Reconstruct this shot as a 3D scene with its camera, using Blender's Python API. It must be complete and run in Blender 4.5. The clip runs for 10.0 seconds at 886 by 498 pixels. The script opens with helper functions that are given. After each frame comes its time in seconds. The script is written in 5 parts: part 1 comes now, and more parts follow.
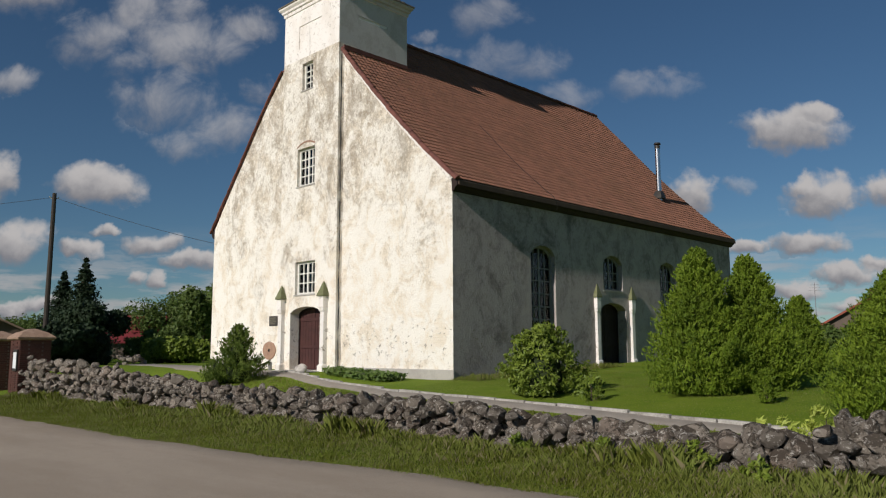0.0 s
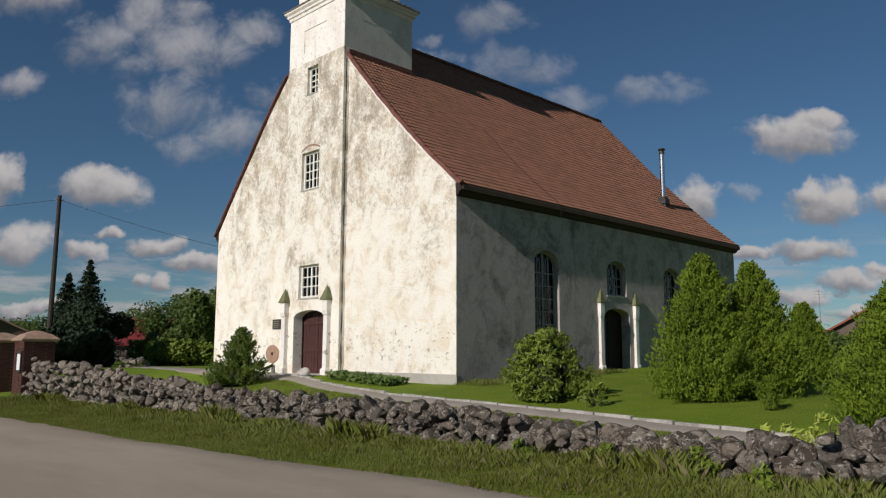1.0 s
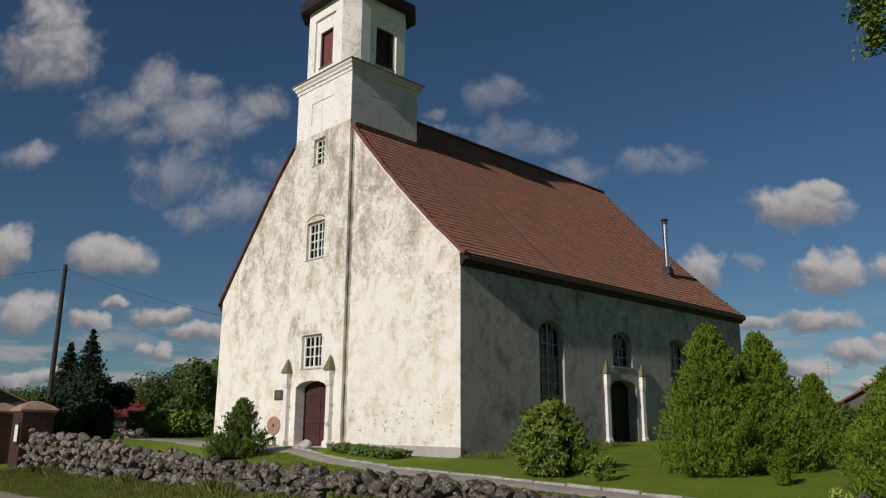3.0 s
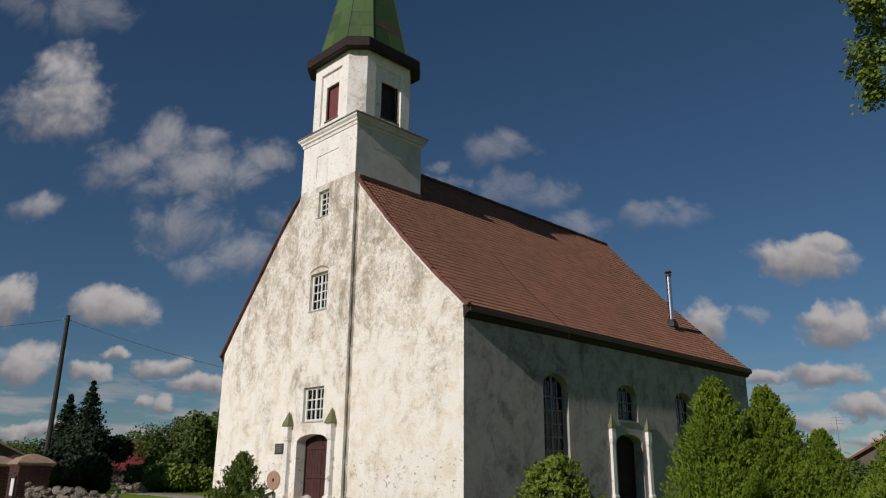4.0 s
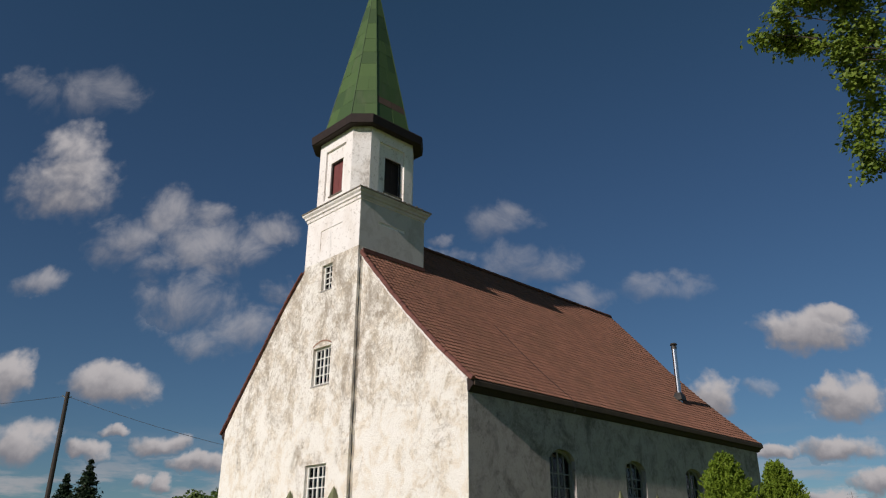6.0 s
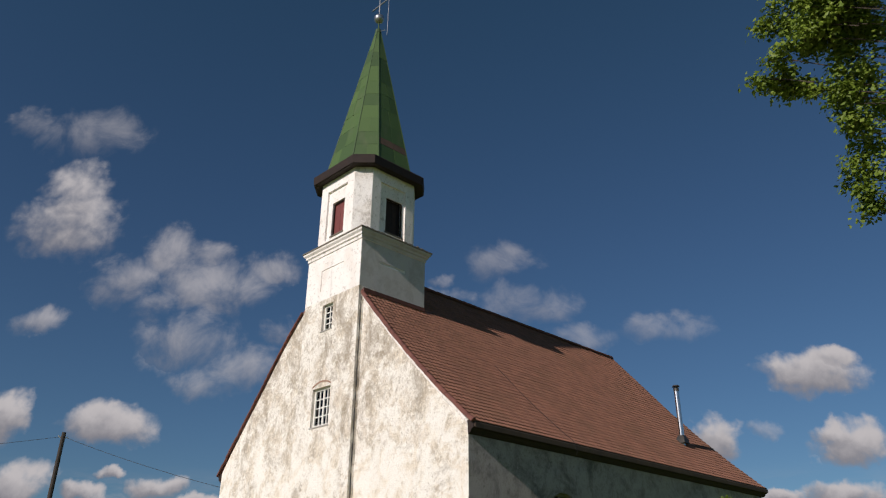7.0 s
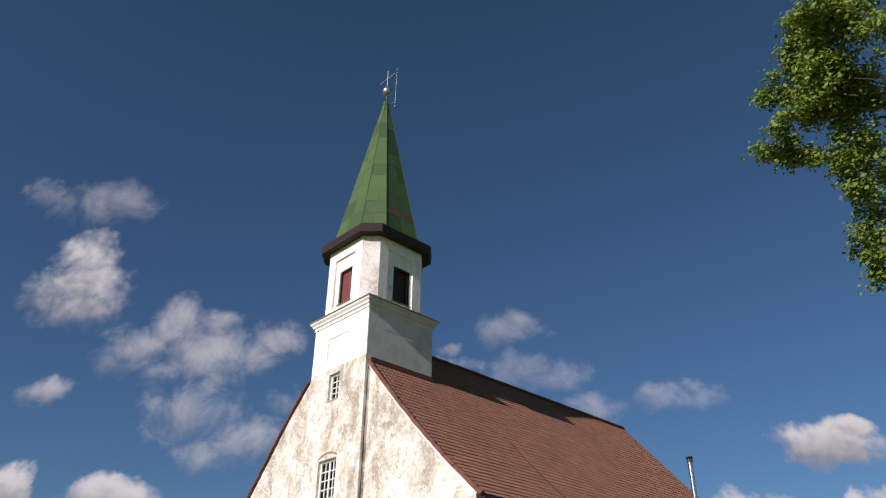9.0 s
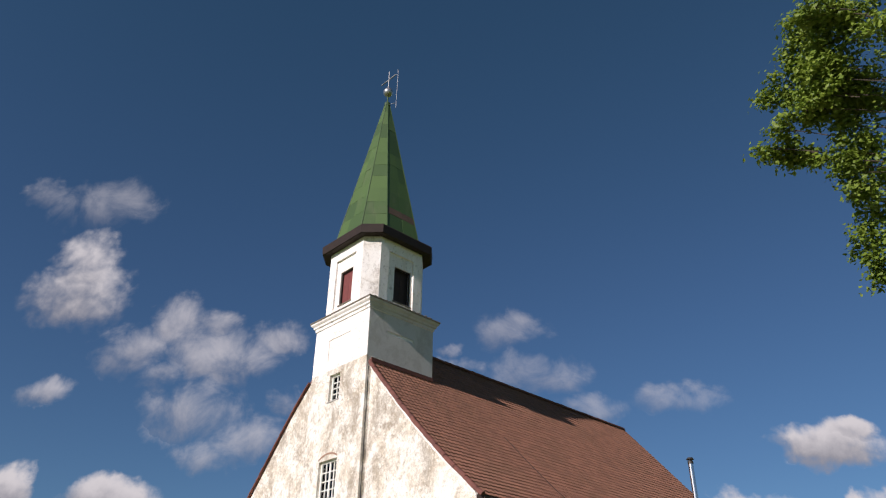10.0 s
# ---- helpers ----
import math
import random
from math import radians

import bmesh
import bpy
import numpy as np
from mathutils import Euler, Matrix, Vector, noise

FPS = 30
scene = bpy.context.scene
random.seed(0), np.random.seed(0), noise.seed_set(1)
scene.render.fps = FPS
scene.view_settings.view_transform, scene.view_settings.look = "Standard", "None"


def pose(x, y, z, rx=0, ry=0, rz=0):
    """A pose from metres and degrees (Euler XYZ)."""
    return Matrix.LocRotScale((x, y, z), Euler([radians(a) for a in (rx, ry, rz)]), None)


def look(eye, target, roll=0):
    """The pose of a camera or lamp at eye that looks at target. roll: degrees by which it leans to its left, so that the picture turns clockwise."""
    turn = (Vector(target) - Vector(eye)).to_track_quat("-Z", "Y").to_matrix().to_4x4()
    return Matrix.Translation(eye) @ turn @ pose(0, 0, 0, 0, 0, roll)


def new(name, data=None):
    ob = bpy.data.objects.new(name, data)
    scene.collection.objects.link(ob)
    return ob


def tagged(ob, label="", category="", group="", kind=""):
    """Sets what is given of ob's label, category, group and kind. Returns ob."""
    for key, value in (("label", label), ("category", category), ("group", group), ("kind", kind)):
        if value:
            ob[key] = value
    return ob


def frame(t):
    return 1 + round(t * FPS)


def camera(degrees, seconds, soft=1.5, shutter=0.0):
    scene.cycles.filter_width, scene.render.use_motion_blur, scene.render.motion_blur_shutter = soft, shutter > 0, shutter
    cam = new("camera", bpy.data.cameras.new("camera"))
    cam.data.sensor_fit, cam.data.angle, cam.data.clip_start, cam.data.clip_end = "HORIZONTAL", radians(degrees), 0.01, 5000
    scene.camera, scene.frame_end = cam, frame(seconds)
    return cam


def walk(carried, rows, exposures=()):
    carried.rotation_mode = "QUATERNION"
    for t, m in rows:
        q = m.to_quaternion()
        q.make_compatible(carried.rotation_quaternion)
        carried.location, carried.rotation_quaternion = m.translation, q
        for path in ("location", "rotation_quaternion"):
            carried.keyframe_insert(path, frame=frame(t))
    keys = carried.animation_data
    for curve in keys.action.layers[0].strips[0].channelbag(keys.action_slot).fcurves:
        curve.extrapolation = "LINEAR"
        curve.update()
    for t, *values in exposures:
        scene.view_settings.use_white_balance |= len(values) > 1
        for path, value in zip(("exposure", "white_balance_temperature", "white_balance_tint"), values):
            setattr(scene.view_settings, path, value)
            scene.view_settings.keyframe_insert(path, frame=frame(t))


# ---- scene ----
# camera: a tripod-like stand on the road, tilting up from the churchyard wall to the spire
EYE = (17.34, -17.92, 1.02)
cam = camera(60.3, 10.0, soft=1.2)
TURNS = (
    (0, 44.79, 7.36, 0.24),
    (0.5, 45.02, 7.51, 0.07),
    (1, 45.07, 7.69, -0.14),
    (1.5, 45.09, 8.01, 0.02),
    (2, 45.03, 10.03, -0.12),
    (2.5, 45.21, 11.29, -0.21),
    (4, 45.69, 16.80, -0.53),
    (4.5, 45.83, 18.08, -0.57),
    (5, 45.94, 19.56, -0.42),
    (5.5, 45.96, 20.87, -0.33),
    (7, 46.07, 25.29, -0.52),
    (7.5, 46.11, 26.67, -0.82),
    (8, 46.27, 28.06, -0.57),
    (8.5, 46.53, 29.39, -0.57),
    (9, 46.75, 30.40, -0.63),
    (9.5, 46.81, 30.17, -0.71),
    (10, 46.82, 30.46, -0.75),
)
walk(cam, [(t, pose(*EYE, 90 + pitch, 0, yaw) @ pose(0, 0, 0, 0, 0, -roll)) for t, yaw, pitch, roll in TURNS],
     exposures=[(0, -0.13, 6500, 13), (1.5, -0.18, 6500, 13), (2.5, -0.28, 6500, 14), (4.5, -0.33, 6500, 15), (5.5, -0.24, 6500, 16),
                (7.5, 0.0, 6450, 18), (8.5, 0.16, 6400, 20), (9.2, 0.30, 6400, 20), (10, 0.30, 6400, 20)])

# ---- light ----
SUN = Vector((0.065, -1.0, 0.53)).normalized()
lamp = bpy.data.lights.new("sun", "SUN")
lamp.energy, lamp.angle, lamp.color = 4.2, radians(0.6), (1.0, 0.945, 0.86)
sun = new("sun", lamp)
sun.matrix_basis = look((10, -60, 40), Vector((10, -60, 40)) - SUN)


class Nodes:
    """Short hand for building node trees."""

    def __init__(self, tree):
        self.tree = tree
        tree.nodes.clear()

    def add(self, kind, **settings):
        n = self.tree.nodes.new(kind)
        for k, v in settings.items():
            if k == "operation":
                n.operation = v
            elif k == "blend":
                n.data_type, n.blend_type = "RGBA", v
            elif k == "dims":
                n.noise_dimensions = v
        return n

    def link(self, a, b):
        self.tree.links.new(a, b)

    def put(self, socket, v):
        if isinstance(v, bpy.types.NodeSocket):
            self.link(v, socket)
        elif v is not None:
            socket.default_value = v

    def math(self, op, a, b=None, c=None, clamp=False):
        n = self.add("ShaderNodeMath", operation=op)
        n.use_clamp = clamp
        for i, v in enumerate((a, b, c)):
            self.put(n.inputs[i], v)
        return n.outputs[0]

    def vec(self, op, a, b=None):
        n = self.add("ShaderNodeVectorMath", operation=op)
        self.put(n.inputs[0], a)
        self.put(n.inputs[1], b)
        return n.outputs["Value"] if op in ("DOT_PRODUCT", "LENGTH") else n.outputs[0]

    def mix(self, f, a, b, blend="MIX"):
        n = self.add("ShaderNodeMix", blend=blend)
        self.put(n.inputs[0], f)
        for s, v in ((n.inputs[6], a), (n.inputs[7], b)):
            self.put(s, (*v, 1) if isinstance(v, tuple) and len(v) == 3 else v)
        return n.outputs[2]

    def ramp(self, f, lo, hi, a=0.0, b=1.0):
        n = self.add("ShaderNodeMapRange")
        n.interpolation_type = "SMOOTHSTEP"
        for i, v in enumerate((f, lo, hi, a, b)):
            self.put(n.inputs[i], v)
        return n.outputs[0]

    def noise(self, at, scale, detail=4.0, rough=0.55, warp=0.0):
        n = self.add("ShaderNodeTexNoise")
        self.put(n.inputs["Vector"], at)
        n.inputs["Scale"].default_value, n.inputs["Detail"].default_value = scale, detail
        n.inputs["Roughness"].default_value, n.inputs["Distortion"].default_value = rough, warp
        return n.outputs[0]

    def scaled(self, at, s):
        return self.vec("MULTIPLY", at, s)


# ---- sky ----
world = bpy.data.worlds.new("sky")
scene.world = world
world.use_nodes = True
N = Nodes(world.node_tree)
sky = N.add("ShaderNodeTexSky")
sky.sky_type, sky.sun_disc = "NISHITA", False
sky.sun_elevation, sky.sun_rotation = math.asin(SUN.z), math.atan2(SUN.x, SUN.y)
sky.air_density, sky.dust_density, sky.ozone_density = 1.0, 0.0, 3.0
way = N.add("ShaderNodeTexCoord").outputs["Generated"]
parts_xyz = N.add("ShaderNodeSeparateXYZ")
N.link(way, parts_xyz.inputs[0])
ahead = N.math("MAXIMUM", N.vec("DOT_PRODUCT", way, (-0.7071, 0.7071, 0)), 0.05)
across = N.math("DIVIDE", N.vec("DOT_PRODUCT", way, (0.7071, 0.7071, 0)), ahead)
above = N.math("DIVIDE", parts_xyz.outputs[2], ahead)
flat = N.add("ShaderNodeCombineXYZ")
N.link(across, flat.inputs[0])
N.link(above, flat.inputs[1])
flat = flat.outputs[0]
wob = N.add("ShaderNodeTexNoise")
N.link(flat, wob.inputs["Vector"])
wob.inputs["Scale"].default_value, wob.inputs["Detail"].default_value = 13.0, 5.0
wob.inputs["Roughness"].default_value = 0.58
shift = N.vec("MULTIPLY", N.vec("SUBTRACT", wob.outputs["Color"], (0.5, 0.5, 0.5)), (0.085, 0.065, 0))
bent = N.vec("ADD", flat, shift)
# cumulus heaps: across, above, half width, half height
LOW = ((-0.573, 0.572, 0.050, 0.042), (-0.569, 0.519, 0.074, 0.059), (-0.598, 0.234, 0.031, 0.035), (-0.458, 0.220, 0.059, 0.028),
       (-0.564, 0.137, 0.045, 0.033), (-0.441, 0.153, 0.019, 0.009), (-0.373, 0.141, 0.037, 0.014), (-0.327, 0.115, 0.037, 0.011),
       (-0.404, 0.094, 0.016, 0.010), (-0.373, 0.092, 0.016, 0.011), (0.474, 0.288, 0.070, 0.029), (0.511, 0.308, 0.032, 0.015),
       (0.336, 0.205, 0.036, 0.026), (0.519, 0.200, 0.051, 0.027), (0.488, 0.213, 0.030, 0.015), (0.594, 0.205, 0.029, 0.028),
       (0.484, 0.139, 0.047, 0.017), (0.412, 0.134, 0.028, 0.011), (0.534, 0.099, 0.036, 0.014), (0.469, 0.077, 0.046, 0.013),
       (0.568, 0.114, 0.022, 0.011), (0.553, 0.055, 0.045, 0.010), (-0.539, 0.054, 0.059, 0.010), (-0.477, 0.128, 0.028, 0.014))
HIGH = ((-0.670, 0.695, 0.030, 0.021), (-0.570, 0.667, 0.060, 0.035), (-0.477, 0.422, 0.041, 0.032), (-0.403, 0.461, 0.036, 0.029),
       (-0.370, 0.414, 0.050, 0.032), (-0.315, 0.402, 0.048, 0.028), (-0.370, 0.340, 0.046, 0.032), (-0.283, 0.296, 0.043, 0.023),
       (-0.339, 0.278, 0.033, 0.018), (-0.248, 0.347, 0.022, 0.013), (-0.428, 0.382, 0.027, 0.017), (-0.588, 0.364, 0.026, 0.015),
       (0.065, 0.444, 0.037, 0.023), (0.081, 0.467, 0.021, 0.014), (-0.027, 0.424, 0.011, 0.010), (0.111, 0.388, 0.052, 0.021),
       (0.180, 0.344, 0.035, 0.013), (0.286, 0.353, 0.040, 0.015), (-0.012, 0.400, 0.027, 0.009), (-0.263, 0.437, 0.032, 0.020),
       (-0.355, 0.469, 0.025, 0.018), (0.398, 0.213, 0.013, 0.007))


def heaps(rows, grow):
    best, lean, total = None, None, None
    for u, v, a, b in rows:
        q = N.vec("MULTIPLY", N.vec("SUBTRACT", bent, (u, v, 0)), (1 / (a * grow), 1 / (b * grow), 0))
        e = N.math("SUBTRACT", 1.0, N.vec("DOT_PRODUCT", q, q))
        h = N.vec("DOT_PRODUCT", q, (0.25, 1, 0))
        w = N.math("MAXIMUM", e, 0.0)
        lean = N.math("MULTIPLY_ADD", w, h, lean if lean else 0.0)
        total = N.math("ADD", w, total if total else 0.0001)
        best = N.math("MAXIMUM", e, best if best else -9.0)
    return best, N.math("DIVIDE", lean, total)


fine = N.noise(flat, 36.0, 4.0, 0.52, 0.2)
mid = N.noise(flat, 15.0, 6.0, 0.6, 0.4)
best_l, lean_l = heaps(LOW, 1.22)
best_h, lean_h = heaps(HIGH, 1.5)
cover_l = N.ramp(N.math("ADD", best_l, N.math("MULTIPLY_ADD", fine, 1.3, -0.70)), -0.08, N.ramp(above, 0.40, 0.50, 0.80, 1.25))
cover_h = N.math("MULTIPLY", N.ramp(N.math("ADD", best_h, N.math("MULTIPLY_ADD", mid, 3.6, -2.0)), -0.35, 1.45), N.math("MULTIPLY", N.ramp(across, -0.2, 0.05, 0.66, 0.45), N.ramp(above, 0.52, 0.62, 1.0, 0.6)))
# thin banks near the horizon, and unseen loose cloud added to neutralise ambient light
band = N.vec("MULTIPLY", way, (5, 5, 26))
bank = N.noise(band, 1.6, 6.0, 0.6)
low = N.ramp(parts_xyz.outputs[2], 0.16, 0.05)
cover_b = N.math("MULTIPLY", N.ramp(bank, 0.44, 0.60), low)
loose = N.math("MULTIPLY", N.ramp(N.noise(N.vec("MULTIPLY", way, (1, 1, 2)), 3.0, 6.0), 0.55, 0.7),
               N.ramp(N.vec("DOT_PRODUCT", way, (-0.7071, 0.7071, 0)), 0.55, 0.3))
cover = N.math("MAXIMUM", N.math("MAXIMUM", cover_l, cover_h), N.math("MAXIMUM", N.math("MULTIPLY", cover_b, 0.8), N.math("MULTIPLY", loose, 0.36)))
lit_l = N.ramp(N.math("MULTIPLY_ADD", fine, 0.9, lean_l), -0.25, 0.95)
lit_h = N.ramp(N.math("MULTIPLY_ADD", mid, 0.8, lean_h), -0.6, 0.9)
lit = N.mix(N.ramp(N.math("SUBTRACT", cover_h, cover_l), -0.12, 0.12), lit_l, lit_h)
cloud = N.mix(lit, (4.4, 4.5, 4.9), (10.2, 10.0, 9.8))
blue = N.mix(1.0, sky.outputs[0], N.mix(N.ramp(parts_xyz.outputs[2], 0.40, 0.80), (0.65, 0.885, 1.0), (0.585, 0.915, 0.925)), "MULTIPLY")
back = N.add("ShaderNodeBackground")
N.link(N.mix(cover, blue, cloud), back.inputs[0])
back.inputs[1].default_value = 0.05
N.link(back.outputs[0], N.add("ShaderNodeOutputWorld").inputs[0])

# ---- materials ----


def material(name, make, rough=0.85, metal=0.0, bump=0.0, spec=0.3, leaf=0.0):
    """make(N, at) gives colour and, if wanted, a height for the relief."""
    m = bpy.data.materials.new(name)
    m.use_nodes = True
    K = Nodes(m.node_tree)
    at = K.add("ShaderNodeNewGeometry").outputs["Position"]
    colour, height = make(K, at)
    b = K.add("ShaderNodeBsdfPrincipled")
    K.put(b.inputs["Base Color"], (*colour, 1) if isinstance(colour, tuple) else colour)
    b.inputs["Roughness"].default_value, b.inputs["Metallic"].default_value = rough, metal
    b.inputs["Specular IOR Level"].default_value = spec
    if height is not None and bump:
        k = K.add("ShaderNodeBump")
        k.inputs["Strength"].default_value, k.inputs["Distance"].default_value = 1.0, bump
        K.link(height, k.inputs["Height"])
        K.link(k.outputs[0], b.inputs["Normal"])
    out = b.outputs[0]
    if leaf:
        tr = K.add("ShaderNodeBsdfTranslucent")
        K.put(tr.inputs[0], colour)
        mx = K.add("ShaderNodeMixShader")
        mx.inputs[0].default_value = leaf
        K.link(out, mx.inputs[1])
        K.link(tr.outputs[0], mx.inputs[2])
        out = mx.outputs[0]
    K.link(out, K.add("ShaderNodeOutputMaterial").inputs[0])
    return m


def island(K):
    return K.add("ShaderNodeNewGeometry").outputs["Random Per Island"]


def each(K):
    return K.add("ShaderNodeObjectInfo").outputs["Random"]


def plain(a, b, scale=3.0, fine=30.0):
    def make(K, at):
        n, f = K.noise(at, scale, 5), K.noise(at, fine, 4)
        return K.mix(K.ramp(K.math("MULTIPLY_ADD", f, 0.5, K.math("MULTIPLY", n, 0.6)), 0.35, 0.75), a, b), f
    return make


def plaster_of(white, cream, stain, amount):
    def make(K, at):
        tall = K.scaled(at, (1, 1, 0.85))
        big, midn, small = K.noise(at, 0.30, 4, 0.6), K.noise(tall, 1.3, 6, 0.7, 0.6), K.noise(tall, 5.6, 9, 0.82, 0.7)
        tiny = K.noise(at, 21, 6, 0.75)
        c = K.mix(K.ramp(midn, 0.44, 0.62), white, cream)
        z = K.add("ShaderNodeSeparateXYZ")
        K.link(at, z.inputs[0])
        # weathered limewash: higher up the gable has lost more of its white
        grime = K.noise(K.scaled(at, (1, 1, 0.6)), 0.62, 6, 0.72, 0.9)
        worn = K.math("ADD", K.ramp(z.outputs[2], 1.5, 10.5, -0.085, 0.035), amount)
        worn = K.math("ADD", worn, K.math("MULTIPLY_ADD", grime, 0.42, -0.205))
        spots = K.math("ADD", K.math("MULTIPLY_ADD", small, 0.62, K.math("MULTIPLY", midn, 0.45)), worn)
        c = K.mix(K.math("MULTIPLY", K.ramp(spots, 0.49, 0.70), 0.72), c, stain)
        runs = K.noise(K.scaled(at, (1, 1, 0.14)), 2.3, 6, 0.75)
        c = K.mix(K.math("MULTIPLY", K.ramp(K.math("ADD", runs, worn), 0.60, 0.78), 0.6), c, tuple(v * 0.75 for v in stain))
        pale = K.noise(K.scaled(at, (1, 1, 0.8)), 3.1, 7, 0.75, 0.5)
        c = K.mix(K.math("MULTIPLY", K.ramp(pale, 0.56, 0.66), 0.55), c, white)
        # scaled-off patches in a band above the plinth
        flakes = K.noise(K.scaled(at, (1, 1, 1.3)), 3.4, 7, 0.72, 0.5)
        band = K.math("MULTIPLY", K.ramp(z.outputs[2], 2.3, 1.5), K.ramp(z.outputs[2], 0.5, 1.0, 0.35, 1.0))
        c = K.mix(K.math("MULTIPLY", K.ramp(flakes, 0.585, 0.61), K.math("MULTIPLY", band, 0.85)), c, (0.27, 0.235, 0.19))
        # small scabs and chips with hard rims
        scab = K.math("ADD", K.noise(K.scaled(at, (1, 1, 0.9)), 7.5, 8, 0.72, 0.6), worn)
        c = K.mix(K.math("MULTIPLY", K.ramp(scab, 0.585, 0.625), 0.48), c, tuple(v * 0.9 for v in stain))
        chip = K.noise(K.scaled(at, (1.3, 1.3, 1)), 9.5, 7, 0.7, 0.4)
        c = K.mix(K.math("MULTIPLY", K.ramp(chip, 0.57, 0.61), 0.85), c, white)
        c = K.mix(K.math("MULTIPLY", K.ramp(K.math("ADD", grime, worn), 0.56, 0.78), 0.5), c, tuple(v * 0.8 for v in stain))
        peel = K.noise(K.scaled(at, (1.2, 1.2, 0.8)), 15, 6, 0.7, 0.5)
        c = K.mix(K.math("MULTIPLY", K.ramp(K.math("ADD", peel, K.math("MULTIPLY", worn, 0.6)), 0.555, 0.585), 0.30), c, stain)
        c = K.mix(K.math("MULTIPLY", K.ramp(tiny, 0.52, 0.64), 0.20), c, stain)
        return c, K.math("MULTIPLY_ADD", small, 1.0, K.math("MULTIPLY", tiny, 0.30))
    return make


def limewash(K, at):
    n, f = K.noise(K.scaled(at, (1, 1, 0.5)), 1.3, 6, 0.65), K.noise(at, 6, 7, 0.75, 0.6)
    c = K.mix(K.ramp(n, 0.4, 0.75), (0.86, 0.82, 0.78), (0.75, 0.69, 0.63))
    c = K.mix(K.math("MULTIPLY", K.ramp(f, 0.55, 0.63), 0.62), c, (0.40, 0.355, 0.31))
    runs = K.noise(K.scaled(at, (1, 1, 0.12)), 3.2, 6, 0.75)
    c = K.mix(K.math("MULTIPLY", K.ramp(runs, 0.58, 0.75), 0.45), c, (0.34, 0.32, 0.28))
    return c, f


def tile_clay(K, at):
    r = each(K)
    i = island(K)
    v = K.math("FRACT", K.math("ADD", K.math("MULTIPLY", r, 7.3), i))
    c = K.mix(v, (0.25, 0.115, 0.075), (0.165, 0.08, 0.055))
    n = K.noise(at, 0.5, 5, 0.6)
    c = K.mix(K.math("MULTIPLY", K.ramp(n, 0.45, 0.7), 0.45), c, (0.13, 0.075, 0.045))
    f = K.noise(at, 40, 4)
    return K.mix(K.math("MULTIPLY", f, 0.3), c, (0.30, 0.15, 0.09)), f


def copper_green(K, at):
    i = K.math("FRACT", K.math("MULTIPLY_ADD", each(K), 7.3, island(K)))
    c = K.mix(i, (0.076, 0.136, 0.036), (0.040, 0.080, 0.024))
    n = K.noise(K.scaled(at, (1, 1, 0.4)), 1.6, 6, 0.65)
    c = K.mix(K.math("MULTIPLY", K.ramp(n, 0.5, 0.75), 0.5), c, (0.10, 0.125, 0.06))
    return c, K.noise(at, 9, 4)


def fieldstone(K, at):
    v = K.math("FRACT", K.math("ADD", K.math("MULTIPLY", each(K), 5.1), K.math("MULTIPLY", island(K), 3.7)))
    c = K.mix(v, (0.125, 0.108, 0.090), (0.31, 0.268, 0.222))
    c = K.mix(K.math("MULTIPLY", K.ramp(K.math("FRACT", K.math("MULTIPLY", v, 6.3)), 0.7, 0.95), 0.4), c, (0.20, 0.145, 0.115))
    n, f = K.noise(at, 8, 8, 0.74, 0.4), K.noise(at, 30, 5, 0.7)
    geo = K.add("ShaderNodeNewGeometry")
    up, where = K.add("ShaderNodeSeparateXYZ"), K.add("ShaderNodeSeparateXYZ")
    K.link(geo.outputs["Normal"], up.inputs[0])
    K.link(at, where.inputs[0])
    # a dark brown crust of moss grows on the tops, thicker towards the damp end of the wall
    crust = K.math("ADD", K.math("MULTIPLY", up.outputs[2], 0.10), K.ramp(where.outputs[0], -8.0, 6.0, -0.045, 0.015))
    crust = K.math("ADD", K.math("ADD", n, crust), K.math("MULTIPLY_ADD", v, 0.16, -0.08))
    c = K.mix(K.math("MULTIPLY", K.ramp(crust, 0.52, 0.60), 0.88), c, K.mix(f, (0.028, 0.021, 0.016), (0.062, 0.050, 0.038)))
    c = K.mix(K.math("MULTIPLY", K.ramp(K.noise(at, 13, 8, 0.76, 0.5), 0.545, 0.61), 0.8), c, (0.46, 0.435, 0.39))
    return c, K.math("MULTIPLY_ADD", n, 1.0, K.math("MULTIPLY", f, 0.4))


def lawn(K, at):
    n, f = K.noise(at, 0.6, 5), K.noise(at, 16, 5, 0.7)
    c = K.mix(K.ramp(n, 0.35, 0.68), (0.128, 0.198, 0.014), (0.175, 0.233, 0.024))
    c = K.mix(K.math("MULTIPLY", K.ramp(f, 0.4, 0.7), 0.6), c, (0.085, 0.14, 0.02))
    return c, K.noise(at, 55, 4, 0.7)


def blades(K, at):
    i = island(K)
    c = K.mix(i, (0.150, 0.188, 0.024), (0.225, 0.245, 0.046))
    # paler patches by noise, sunlit spots painted into the grass colour
    c = K.mix(K.math("MULTIPLY", K.ramp(K.noise(at, 0.9, 5, 0.65), 0.42, 0.62), 0.6), c, (0.28, 0.335, 0.085))
    return K.mix(K.ramp(i, 0.86, 0.88), c, (0.30, 0.26, 0.14)), None


def leaves(a, b, deep):
    def make(K, at):
        i = island(K)
        c = K.mix(i, a, b)
        return K.mix(K.ramp(K.noise(at, 1.3, 4), 0.4, 0.65), c, K.mix(0.5, c, deep)), None
    return make


